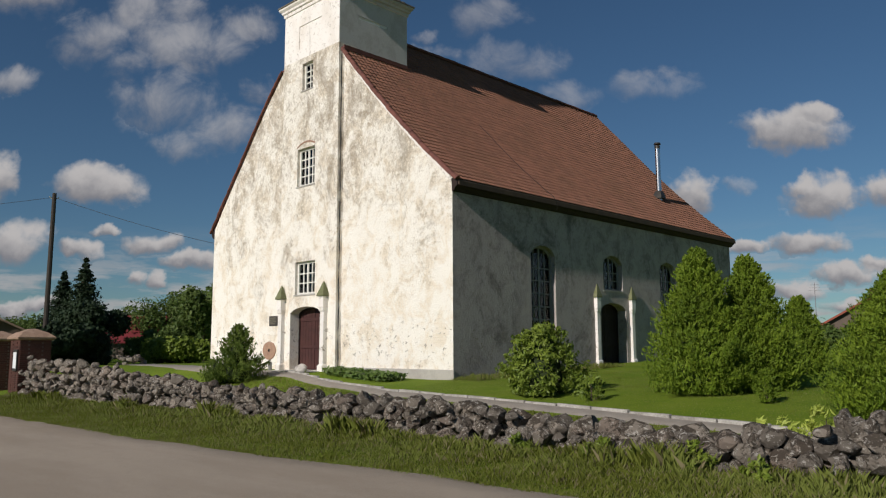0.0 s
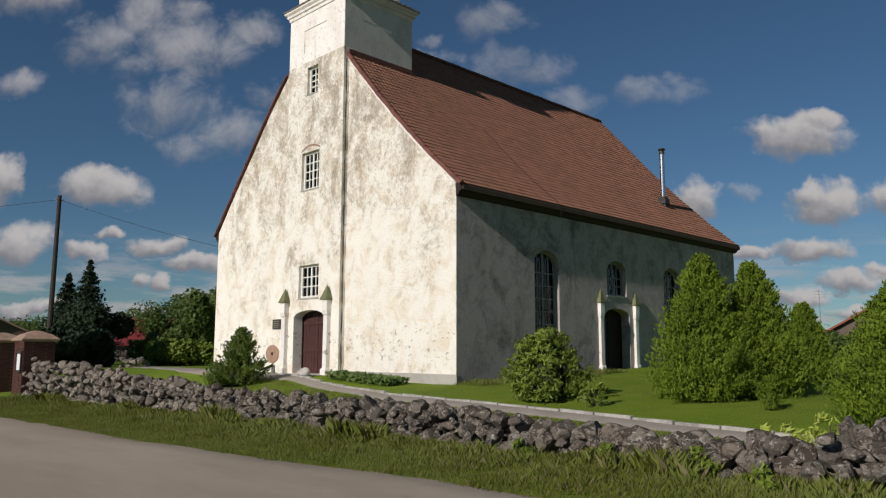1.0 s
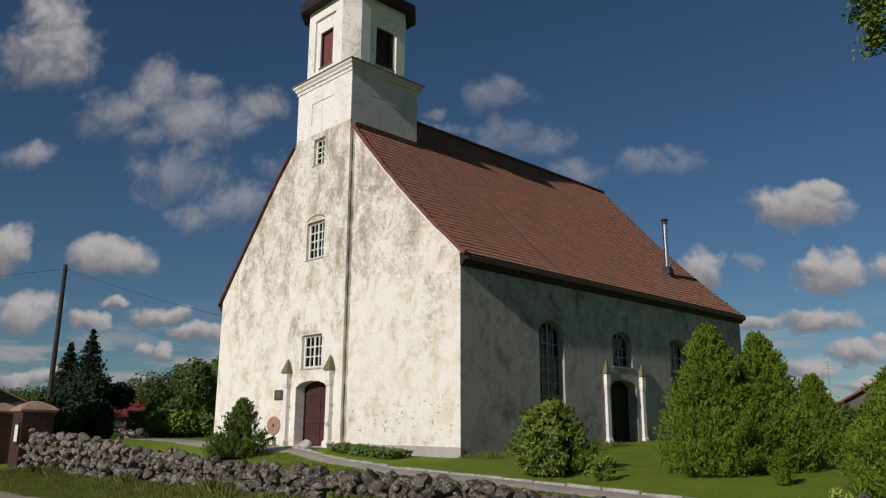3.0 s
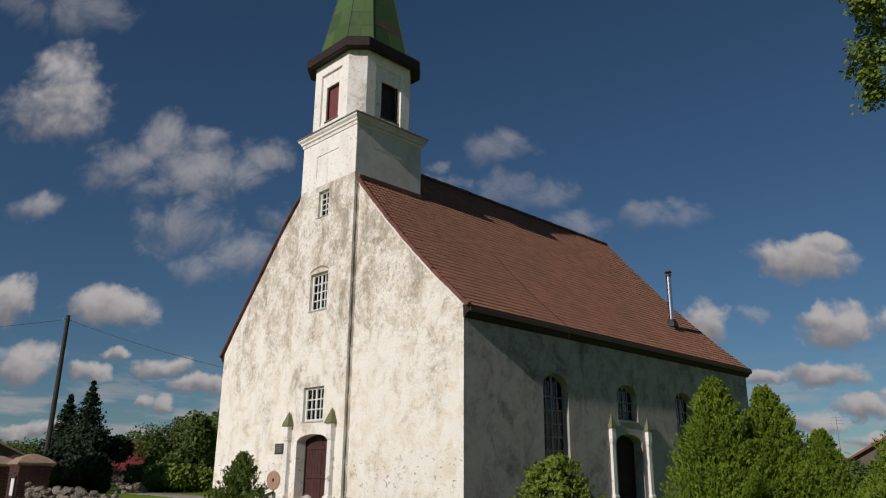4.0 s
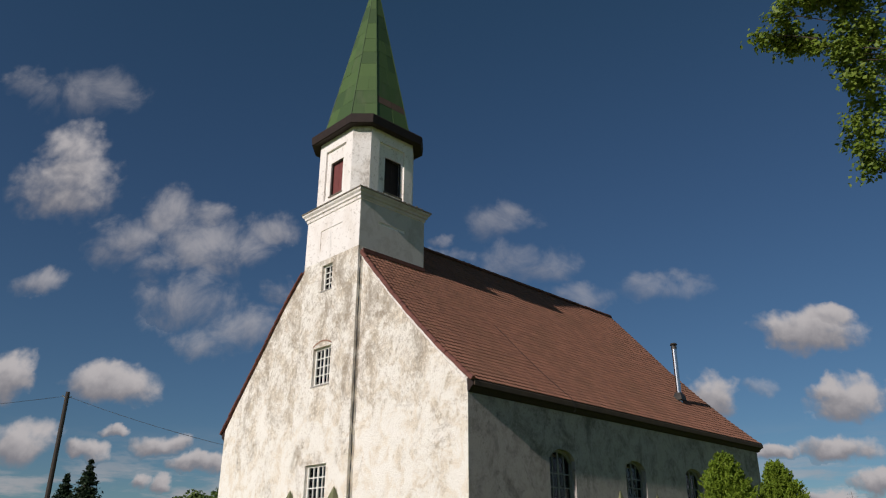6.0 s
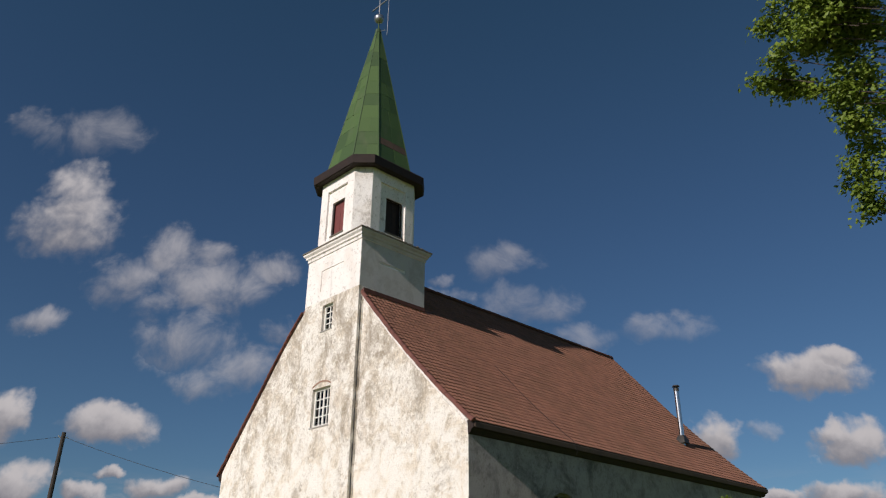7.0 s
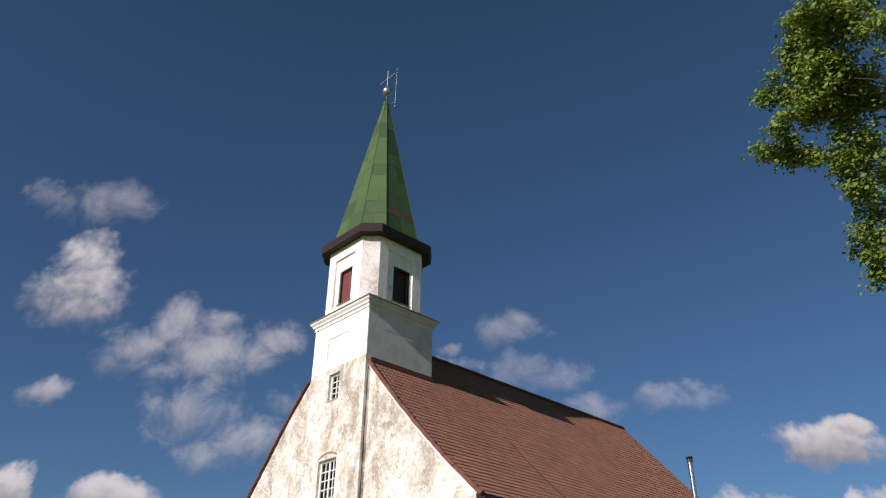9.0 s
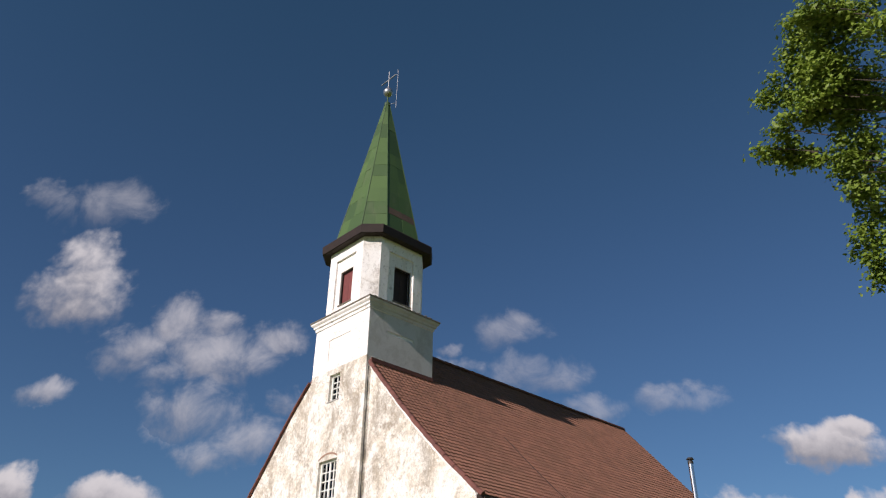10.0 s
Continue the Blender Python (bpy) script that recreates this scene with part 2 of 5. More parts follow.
def dirt_road(K, at):
    n, f, g = K.noise(K.scaled(at, (0.25, 1, 1)), 0.9, 5, 0.6), K.noise(at, 60, 4, 0.7), K.noise(at, 5, 5, 0.6)
    c = K.mix(K.ramp(n, 0.35, 0.7), (0.325, 0.262, 0.20), (0.395, 0.325, 0.255))
    c = K.mix(K.math("MULTIPLY", K.ramp(g, 0.5, 0.75), 0.4), c, (0.30, 0.25, 0.20))
    return K.mix(K.math("MULTIPLY", K.ramp(f, 0.35, 0.7), 0.30), K.mix(K.math("MULTIPLY", K.ramp(K.noise(at, 95, 3, 0.6), 0.64, 0.70), 0.6), c, (0.14, 0.12, 0.10)), (0.50, 0.45, 0.39)), f


def brick_red(K, at):
    n = K.noise(at, 9, 5, 0.65)
    c = K.mix(each(K), (0.060, 0.026, 0.021), (0.095, 0.039, 0.030))
    return K.mix(K.math("MULTIPLY", K.ramp(n, 0.45, 0.75), 0.6), c, (0.07, 0.035, 0.028)), n


M_PLASTER = material("weathered_plaster", plaster_of((0.97, 0.93, 0.85), (0.885, 0.795, 0.66), (0.39, 0.32, 0.24), 0.012), 0.92, bump=0.06)
# plaster copy made darker, for the side wall's shade and its grey dirt
M_SHADED_PLASTER = material("shaded_weathered_plaster", plaster_of((0.425, 0.385, 0.362), (0.345, 0.31, 0.29), (0.155, 0.14, 0.13), 0.04), 0.92, bump=0.04)
M_LIME = material("limewash", limewash, 0.9, bump=0.012)
M_PLINTH = material("plinth_render", plain((0.46, 0.44, 0.40), (0.34, 0.32, 0.29), 1.5), 0.9, bump=0.01)
M_TILE = material("clay_tile", tile_clay, 0.75, bump=0.004)
M_EDGE_TILE = material("verge_tile_clay", plain((0.20, 0.075, 0.055), (0.10, 0.042, 0.035), 3.5), 0.75, bump=0.004)
M_BARE = material("roof_boards", plain((0.10, 0.07, 0.05), (0.07, 0.05, 0.04)), 0.9)
M_DARKWOOD = material("dark_brown_wood", plain((0.032, 0.019, 0.015), (0.020, 0.013, 0.011), 4), 0.7, bump=0.003)
M_GREEN = material("green_sheet_metal", copper_green, 0.55, bump=0.006, spec=0.4)
M_SEAM = material("seam_green", plain((0.060, 0.105, 0.040), (0.035, 0.065, 0.026)), 0.55)
M_RUST = material("brown_sheet_patch", plain((0.13, 0.085, 0.06), (0.09, 0.06, 0.045), 4), 0.7)
M_FLAKED = material("flaking_limewash", plaster_of((0.86, 0.83, 0.79), (0.80, 0.75, 0.69), (0.36, 0.32, 0.275), -0.045), 0.92, bump=0.04)
# darker limewash: the tower side's shade and grime in one colour
M_SHADED_LIME = material("shaded_limewash", plaster_of((0.56, 0.54, 0.51), (0.48, 0.455, 0.42), (0.24, 0.225, 0.20), -0.16), 0.92, bump=0.02)
M_LEDGE = material("grimy_ledge", plain((0.10, 0.085, 0.065), (0.20, 0.175, 0.14), 5), 0.9, bump=0.01)
M_ROD = material("grey_rod", plain((0.28, 0.28, 0.29), (0.2, 0.2, 0.21), 6), 0.5, metal=0.5)
M_MOSS = material("mossy_cap", plain((0.13, 0.145, 0.06), (0.20, 0.20, 0.12), 9), 0.9, bump=0.006)
M_GREYWOOD = material("grey_window_wood", plain((0.26, 0.26, 0.25), (0.17, 0.17, 0.165), 5), 0.7)
M_WHITEWOOD = material("white_painted_wood", plain((0.78, 0.77, 0.72), (0.66, 0.64, 0.58), 5), 0.6)
M_DOOR = material("oxblood_door_paint", plain((0.078, 0.031, 0.028), (0.052, 0.023, 0.021), 3), 0.6, bump=0.003)
M_SHUTTER = material("red_shutter_paint", plain((0.20, 0.055, 0.050), (0.14, 0.04, 0.038), 3), 0.65)
M_IRON = material("dark_iron", plain((0.05, 0.05, 0.05), (0.08, 0.07, 0.06), 6), 0.5, metal=0.6)
M_STEEL = material("stainless_flue", plain((0.72, 0.72, 0.72), (0.60, 0.60, 0.60), 6), 0.25, metal=1.0)
M_SILVER = material("dull_silver_ball", plain((0.45, 0.45, 0.46), (0.36, 0.36, 0.38), 6), 0.38, metal=0.9)
M_STONE = material("lichen_fieldstone", fieldstone, 0.92, bump=0.045, spec=0.15)
M_GRASS = material("lawn", lawn, 0.95, bump=0.012, spec=0.1)
M_BLADE = material("grass_blade", blades, 0.6, spec=0.25, leaf=0.45)
M_ROAD = material("gravel_road", dirt_road, 0.95, bump=0.008, spec=0.15)
M_PATH = material("worn_path", plain((0.33, 0.295, 0.255), (0.25, 0.22, 0.185), 2.5, 45), 0.95, bump=0.006)
M_KERB = material("concrete_kerb", plain((0.50, 0.48, 0.44), (0.22, 0.205, 0.18), 2.2), 0.9, bump=0.004)
M_BRICK = material("red_brick", brick_red, 0.9, bump=0.004)
M_MORTAR = material("mortar", plain((0.17, 0.14, 0.12), (0.11, 0.09, 0.075), 8), 0.95)
M_SANDSTONE = material("pink_sandstone", plain((0.42, 0.27, 0.19), (0.30, 0.18, 0.13), 5), 0.9, bump=0.01)
M_POLE = material("tarred_pole", plain((0.060, 0.050, 0.042), (0.040, 0.034, 0.03), 3), 0.85)
M_WIRE = material("wire", plain((0.02, 0.02, 0.02), (0.03, 0.03, 0.03)), 0.6)
M_BARK = material("bark", plain((0.10, 0.078, 0.058), (0.06, 0.048, 0.038), 7, 30), 0.95, bump=0.02)
M_THUJA = material("thuja_sprays", leaves((0.115, 0.190, 0.014), (0.215, 0.290, 0.028), (0.06, 0.105, 0.010)), 0.6, spec=0.2, leaf=0.20)
M_BUSH = material("bush_leaves", leaves((0.13, 0.195, 0.022), (0.24, 0.30, 0.045), (0.07, 0.11, 0.014)), 0.5, spec=0.3, leaf=0.22)
M_SHRUB = material("dark_shrub_leaves", leaves((0.09, 0.145, 0.022), (0.18, 0.235, 0.038), (0.04, 0.075, 0.012)), 0.55, spec=0.25, leaf=0.2)
M_MAPLE = material("tree_leaves", leaves((0.14, 0.215, 0.022), (0.26, 0.335, 0.045), (0.08, 0.13, 0.014)), 0.5, spec=0.3, leaf=0.34)
M_SPRUCE = material("spruce_needles", leaves((0.014, 0.032, 0.012), (0.026, 0.048, 0.018), (0.01, 0.02, 0.01)), 0.7, leaf=0.1)
M_WOODS = material("mixed_leaves", leaves((0.07, 0.12, 0.022), (0.125, 0.17, 0.04), (0.045, 0.085, 0.016)), 0.6, leaf=0.25)
M_HOSTA = material("border_plant_leaves", leaves((0.085, 0.15, 0.03), (0.14, 0.20, 0.045), (0.05, 0.09, 0.02)), 0.5, leaf=0.25)
M_YELLOW = material("yellow_green_leaves", leaves((0.42, 0.50, 0.08), (0.54, 0.60, 0.14), (0.30, 0.38, 0.06)), 0.5, leaf=0.35)
M_REDROOF = material("red_house_roof", plain((0.22, 0.035, 0.04), (0.17, 0.03, 0.035), 1.5), 0.6)
M_ORANGEROOF = material("orange_house_roof", plain((0.32, 0.085, 0.05), (0.25, 0.07, 0.045), 1.5), 0.7)
M_HOUSE = material("house_wall", plain((0.15, 0.115, 0.09), (0.11, 0.085, 0.07), 1.0), 0.9)
M_PAPER = material("notice_paper", plain((0.75, 0.76, 0.78), (0.66, 0.68, 0.7), 5), 0.6)
M_PLAQUE = material("plaque_metal", plain((0.045, 0.042, 0.038), (0.07, 0.06, 0.05), 12), 0.5)
M_INK = material("plaque_lettering", plain((0.28, 0.25, 0.18), (0.22, 0.2, 0.15)), 0.5)


def glass_pane():
    m = bpy.data.materials.new("window_glass")
    m.use_nodes = True
    K = Nodes(m.node_tree)
    clear, gloss, mx = K.add("ShaderNodeBsdfTransparent"), K.add("ShaderNodeBsdfGlossy"), K.add("ShaderNodeMixShader")
    clear.inputs[0].default_value = (0.75, 0.8, 0.78, 1)
    gloss.inputs["Roughness"].default_value = 0.03
    f = K.add("ShaderNodeFresnel")
    f.inputs[0].default_value = 1.5
    K.link(f.outputs[0], mx.inputs[0])
    K.link(clear.outputs[0], mx.inputs[1])
    K.link(gloss.outputs[0], mx.inputs[2])
    K.link(mx.outputs[0], K.add("ShaderNodeOutputMaterial").inputs[0])
    return m


M_GLASS = glass_pane()

# ---- building helpers ----


def thing(name, at, label, category, group="", kind=""):
    ob = new(name)
    ob.matrix_basis = pose(*at)
    ob.empty_display_size = 0.3
    return tagged(ob, label, category, group, kind)


def hang(ob, parent):
    ob.parent = parent
    if parent.parent is None:
        ob.matrix_parent_inverse = parent.matrix_basis.inverted()
    return ob


def finish(bm, name, mat, smooth=False):
    bmesh.ops.recalc_face_normals(bm, faces=bm.faces[:])
    me = bpy.data.meshes.new(name)
    bm.to_mesh(me)
    bm.free()
    me.materials.append(mat)
    if smooth:
        me.polygons.foreach_set("use_smooth", [True] * len(me.polygons))
    return me


def part(name, bm, mat, parent, label="", smooth=False, kind=""):
    ob = new(name, finish(bm, name, mat, smooth))
    hang(ob, parent)
    return tagged(ob, label, kind=kind)


def whole(name, bm, mat, label, category, group="", kind="", smooth=False):
    return tagged(new(name, finish(bm, name, mat, smooth)), label, category, group, kind)


def box(bm, lo, hi, bevel=0.0):
    lo, hi = Vector(lo), Vector(hi)
    m = Matrix.Translation((lo + hi) / 2) @ Matrix.Diagonal((*(hi - lo), 1))
    made = bmesh.ops.create_cube(bm, size=1, matrix=m)["verts"]
    if bevel:
        edges = {e for v in made for e in v.link_edges}
        bmesh.ops.bevel(bm, geom=list(edges), offset=bevel, segments=2, affect="EDGES", profile=0.6)
    return bm


def loft(bm, loops, caps=True, closed=True):
    """Skin between loops of points, each with the same count."""
    rows = [[bm.verts.new(p) for p in loop] for loop in loops]
    n = len(rows[0])
    for a, b in zip(rows, rows[1:]):
        for i in range(n if closed else n - 1):
            j = (i + 1) % n
            bm.faces.new((a[i], a[j], b[j], b[i]))
    if caps:
        bm.faces.new(rows[0][::-1])
        bm.faces.new(rows[-1])
    return bm


def tube(bm, a, b, r0, r1=None, n=8):
    a, b = Vector(a), Vector(b)
    r1 = r0 if r1 is None else r1
    q = (b - a).to_track_quat("Z", "Y").to_matrix()
    ring = [q @ Vector((math.cos(2 * math.pi * i / n), math.sin(2 * math.pi * i / n), 0)) for i in range(n)]
    return loft(bm, [[a + r0 * v for v in ring], [b + r1 * v for v in ring]])


def cable(bm, points, r, n=5):
    pts = [Vector(p) for p in points]
    loops = []
    for i, p in enumerate(pts):
        d = pts[min(i + 1, len(pts) - 1)] - pts[max(i - 1, 0)]
        q = d.to_track_quat("Z", "Y").to_matrix()
        loops.append([p + q @ Vector((r * math.cos(2 * math.pi * k / n), r * math.sin(2 * math.pi * k / n), 0)) for k in range(n)])
    return loft(bm, loops)


def plate(bm, loops, at, depth):
    """A slab from an outline and its holes (2D loops), set in space by at(u, v), as thick as depth."""
    edges = []
    for loop in loops:
        vs = [bm.verts.new(at(u, v)) for u, v in loop]
        edges += [bm.edges.new((vs[i], vs[(i + 1) % len(vs)])) for i in range(len(vs))]
    made = bmesh.ops.triangle_fill(bm, use_beauty=True, use_dissolve=False, edges=edges)["geom"]
    faces = [g for g in made if isinstance(g, bmesh.types.BMFace)]
    grown = bmesh.ops.extrude_face_region(bm, geom=faces, use_keep_orig=True)["geom"]
    bmesh.ops.translate(bm, verts=[g for g in grown if isinstance(g, bmesh.types.BMVert)], vec=depth)
    return bm


def rect(u0, u1, v0, v1):
    return [(u0, v0), (u1, v0), (u1, v1), (u0, v1)]


def arch(u0, u1, v0, v1, rise, n=10):
    """An opening with a segmental head: v1 is the crown."""
    mid, half = (u0 + u1) / 2, (u1 - u0) / 2
    top = []
    for i in range(n + 1):
        s = 1 - 2 * i / n
        top.append((mid + half * s, v1 - rise * (1 - math.sqrt(max(0.0, 1 - (0.97 * s) ** 2))) / (1 - math.sqrt(1 - 0.97 ** 2))))
    return [(u0, v0), (u1, v0)] + top


def on_front(y):
    return lambda u, v: Vector((u, y, v))


def on_side(x):
    return lambda u, v: Vector((x, u, v))


def step(x, a, b):
    s = min(1.0, max(0.0, (x - a) / (b - a)))
    return s * s * (3 - 2 * s)


# ---- ground, road, path ----


def road_level(x):
    return -0.55 - 0.15 * step(x, 5, -6)


def ground_z(x, y):
    low = road_level(x)
    z = low * (1 - step(y, -8.6, 0.0)) + 0.035 * max(0.0, min(y, 12)) * step(x, -20, -4)
    z += 0.17 * step(x, -2.5, -7.0) * step(y, -4.5, -1.0) * step(x, -40, -14)
    return z + 0.03 * noise.noise(Vector((x * 0.5, y * 0.5, 0)))


def spread(near, stepsize, far):
    a = list(np.arange(0, near + 0.01, stepsize))
    while a[-1] < far:
        a.append(a[-1] * 1.35)
    return np.array(sorted({-v for v in a} | set(a)))


xs, ys = spread(34, 1.0, 3500) + 2, spread(34, 1.0, 3500) + 2
verts = [(x, y, ground_z(x, y) - 0.02) for y in ys for x in xs]
nx = len(xs)
faces = [(j * nx + i, j * nx + i + 1, (j + 1) * nx + i + 1, (j + 1) * nx + i) for j in range(len(ys) - 1) for i in range(nx - 1)]
me = bpy.data.meshes.new("ground")
me.from_pydata(verts, [], faces)
me.materials.append(M_GRASS)
me.polygons.foreach_set("use_smooth", [True] * len(me.polygons))
tagged(new("ground", me), "mown green lawn and verge, level to the horizon", "ground", kind="structure")

ROAD_X = (-60, -6, 4, 8, 12.5, 20, 60)
ROAD_Y = (-11.7, -11.6, -12.0, -11.5, -11.05, -10.7, -10.3)


def road_edge(x):
    return float(np.interp(x, ROAD_X, ROAD_Y)) + 0.09 * noise.noise(Vector((x * 0.9, 3, 0))) + 0.05 * noise.noise(Vector((x * 3.1, 7, 0)))


bm = bmesh.new()
cols = []
for i in range(361):
    x = -90 + i * 0.5
    e = road_edge(x)
    cols.append([(x, y, ground_z(x, y) + lift) for y, lift in ((e + 0.12, -0.03), (e, 0.012), (e - 0.6, 0.03), (-14.5, 0.05), (-18, 0.06), (-22, 0.03), (-24, -0.04))])
loft(bm, cols, caps=False, closed=False)
whole("road", bm, M_ROAD, "grey-brown gravel road with a worn grassy edge", "road", kind="structure", smooth=True)

KERB = [(-30, 3.5), (-16, 0.2), (-9.5, -1.05), (-5.9, -1.7), (1.0, -3.45), (7.5, -4.25), (12.9, -5.15), (16.5, -5.9)]


def along(points, d):
    for (x0, y0), (x1, y1) in zip(points, points[1:]):
        n = math.hypot(x1 - x0, y1 - y0)
        if d <= n:
            return x0 + (x1 - x0) * d / n, y0 + (y1 - y0) * d / n
        d -= n
    return points[-1]


LENGTH = sum(math.dist(a, b) for a, b in zip(KERB, KERB[1:]))
bm = bmesh.new()
cols = []
for i in range(int(LENGTH / 0.5)):
    x, y = along(KERB, i * 0.5)
    w = 0.45 + 0.1 * noise.noise(Vector((x, 0, 5))) + 1.1 * step(x, -6, -11)
    cols.append([(x, y + s, ground_z(x, y + s) + h) for s, h in ((0.02, 0.015), (-w * 0.5, 0.02), (-w, 0.006), (-w - 0.1, -0.04))])
loft(bm, cols, caps=False, closed=False)
whole("path", bm, M_PATH, "narrow worn grey path beside the lawn", "path", kind="structure", smooth=True)

kerb = thing("kerb", (4, -3.6, -0.2), "weathered white concrete kerb along the path", "kerb", kind="structure")
stone_me = finish(box(bmesh.new(), (-0.48, -0.05, -0.12), (0.48, 0.05, 0.06), 0.012), "kerb_stone", M_KERB)
d = 0.0
while d < LENGTH - 1:
    (x0, y0), (x1, y1) = along(KERB, d), along(KERB, d + 1.0)
    if x0 > -8.0:
        ob = new("kerb_stone", stone_me)
        hang(ob, kerb)
        xm, ym = (x0 + x1) / 2, (y0 + y1) / 2
        ob.matrix_basis = pose(xm, ym + 0.06, ground_z(xm, ym) + 0.012 + random.uniform(-0.012, 0.012), random.uniform(-2, 2), random.uniform(-1, 1),
                               math.degrees(math.atan2(y1 - y0, x1 - x0)) + random.uniform(-0.8, 0.8))
    d += 1.0

# ---- the church ----
XM, XR, XL, YF, YB = -7.92, -5.99, -9.85, -0.22, 3.42
YM = (YF + YB) / 2
WEST, LONG = -15.84, 20.9
church = thing("church", (XM, 10, 0), "old weathered whitewashed church with a red tiled roof and green spire", "church")
UP_X = (0.30, 0.0, -1.37, -2.86, -4.49, -6.06, -7.92)
UP_Z = (6.62, 6.86, 8.07, 9.51, 11.22, 13.0, 15.07)


def slope_z(x):
    return float(np.interp(-x, [-v for v in UP_X], UP_Z))


# gable either side of the tower bay
bm = bmesh.new()
plate(bm, [[(XR, -0.4), (0, -0.4), (0, 6.72), (-1.37, 7.93), (-2.86, 9.38), (-4.49, 11.08), (XR, 12.80)]], on_front(0), (0, 0.7, 0))
ob = part("wall", bm, M_PLASTER, church, "sunlit weathered cream plaster gable wall")
ob.data.materials.append(M_SHADED_PLASTER)
# the gable's end faces the shaded side, so it takes the darker copy
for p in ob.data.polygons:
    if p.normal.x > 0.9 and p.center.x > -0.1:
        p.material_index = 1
bm = bmesh.new()
plate(bm, [[(WEST, -0.4), (XL, -0.4), (XL, 13.4), (-10.33, 12.92), (-11.63, 11.62), (-12.98, 10.05), (-14.39, 8.42), (WEST, 6.6)]], on_front(0), (0, 0.7, 0))
part("wall", bm, M_PLASTER, church, "sunlit weathered cream plaster gable wall")
DOOR = arch(-9.0, -6.93, 0.16, 2.66, 0.24)
WIN1, WIN2, WIN3 = (-8.72, -7.36, 3.15, 4.48), (-8.72, -7.50, 7.60, 9.18), (-8.48, -7.74, 11.66, 12.84)
bm = bmesh.new()
plate(bm, [rect(XL, XR, -0.4, 13.1), DOOR, rect(*WIN1), rect(*WIN2), rect(*WIN3)], on_front(YF), (0, 0.92, 0))
part("tower_bay", bm, M_PLASTER, church, "cream plaster tower bay standing proud of the gable")

# long side walls and the far gable
SIDE = [(4.12, 5.62, 1.0, 4.80), (8.90, 10.36, 3.34, 4.80), (13.5, 15.0, 1.0, 4.86), (18.0, 19.5, 1.0, 4.86)]
SDOOR = arch(8.66, 10.56, 0.2, 2.82, 0.28)
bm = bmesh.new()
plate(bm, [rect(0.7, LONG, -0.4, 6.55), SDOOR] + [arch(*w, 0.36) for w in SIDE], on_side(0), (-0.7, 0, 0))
part("wall", bm, M_SHADED_PLASTER, church, "grey plaster side wall, shade and weathering in its colour")
bm = bmesh.new()
plate(bm, [rect(0.7, LONG, -0.4, 6.55)], on_side(WEST), (0.7, 0, 0))
part("wall", bm, M_PLASTER, church)
bm = bmesh.new()
plate(bm, [[(WEST + 0.7, -0.4), (-0.7, -0.4), (-0.7, 7.1), (-2.86, 9.2), (-4.49, 10.8), (-6.06, 12.5), (XM, 14.7), (-9.78, 12.5), (-11.35, 10.8), (-12.98, 9.2), (WEST + 0.7, 7.1)]],
      on_front(LONG - 0.7), (0, 0.7, 0))
part("wall", bm, M_PLASTER, church)
bm = bmesh.new()
box(bm, (WEST + 0.7, 0.7, -0.1), (-0.7, LONG - 0.7, 0.12))
part("floor", bm, M_PLINTH, church)

# white mortar fillet under the verge tiles
rng = random.Random(2)
bm = bmesh.new()
line = [(-0.02, 6.66), (-1.37, 7.89), (-2.86, 9.34), (-4.49, 11.04), (XR + 0.02, 12.74)]
fillet = []
for i in range(61):
    x = -0.03 + (XR + 0.05) * i / 60
    z = float(np.interp(-x, [-p[0] for p in line], [p[1] for p in line]))
    w = 0.13 + 0.07 * noise.noise(Vector((x * 2.3, 1, 0))) + 0.05 * noise.noise(Vector((x * 7, 4, 0)))
    fillet.append([(x, -0.004, z - w - 0.03), (x, -0.022, z - w), (x, -0.026, z), (x, 0.02, z), (x, 0.02, z - w - 0.03)])
loft(bm, fillet)
part("verge_fillet", bm, M_LIME, church, "white mortar fillet under the verge tiles")

# plinth
bm = bmesh.new()
box(bm, (XR + 0.02, -0.05, -0.4), (0.05, 0.02, 0.30), 0.02)
part("plinth", bm, M_PLINTH, church, "grey rendered plinth")

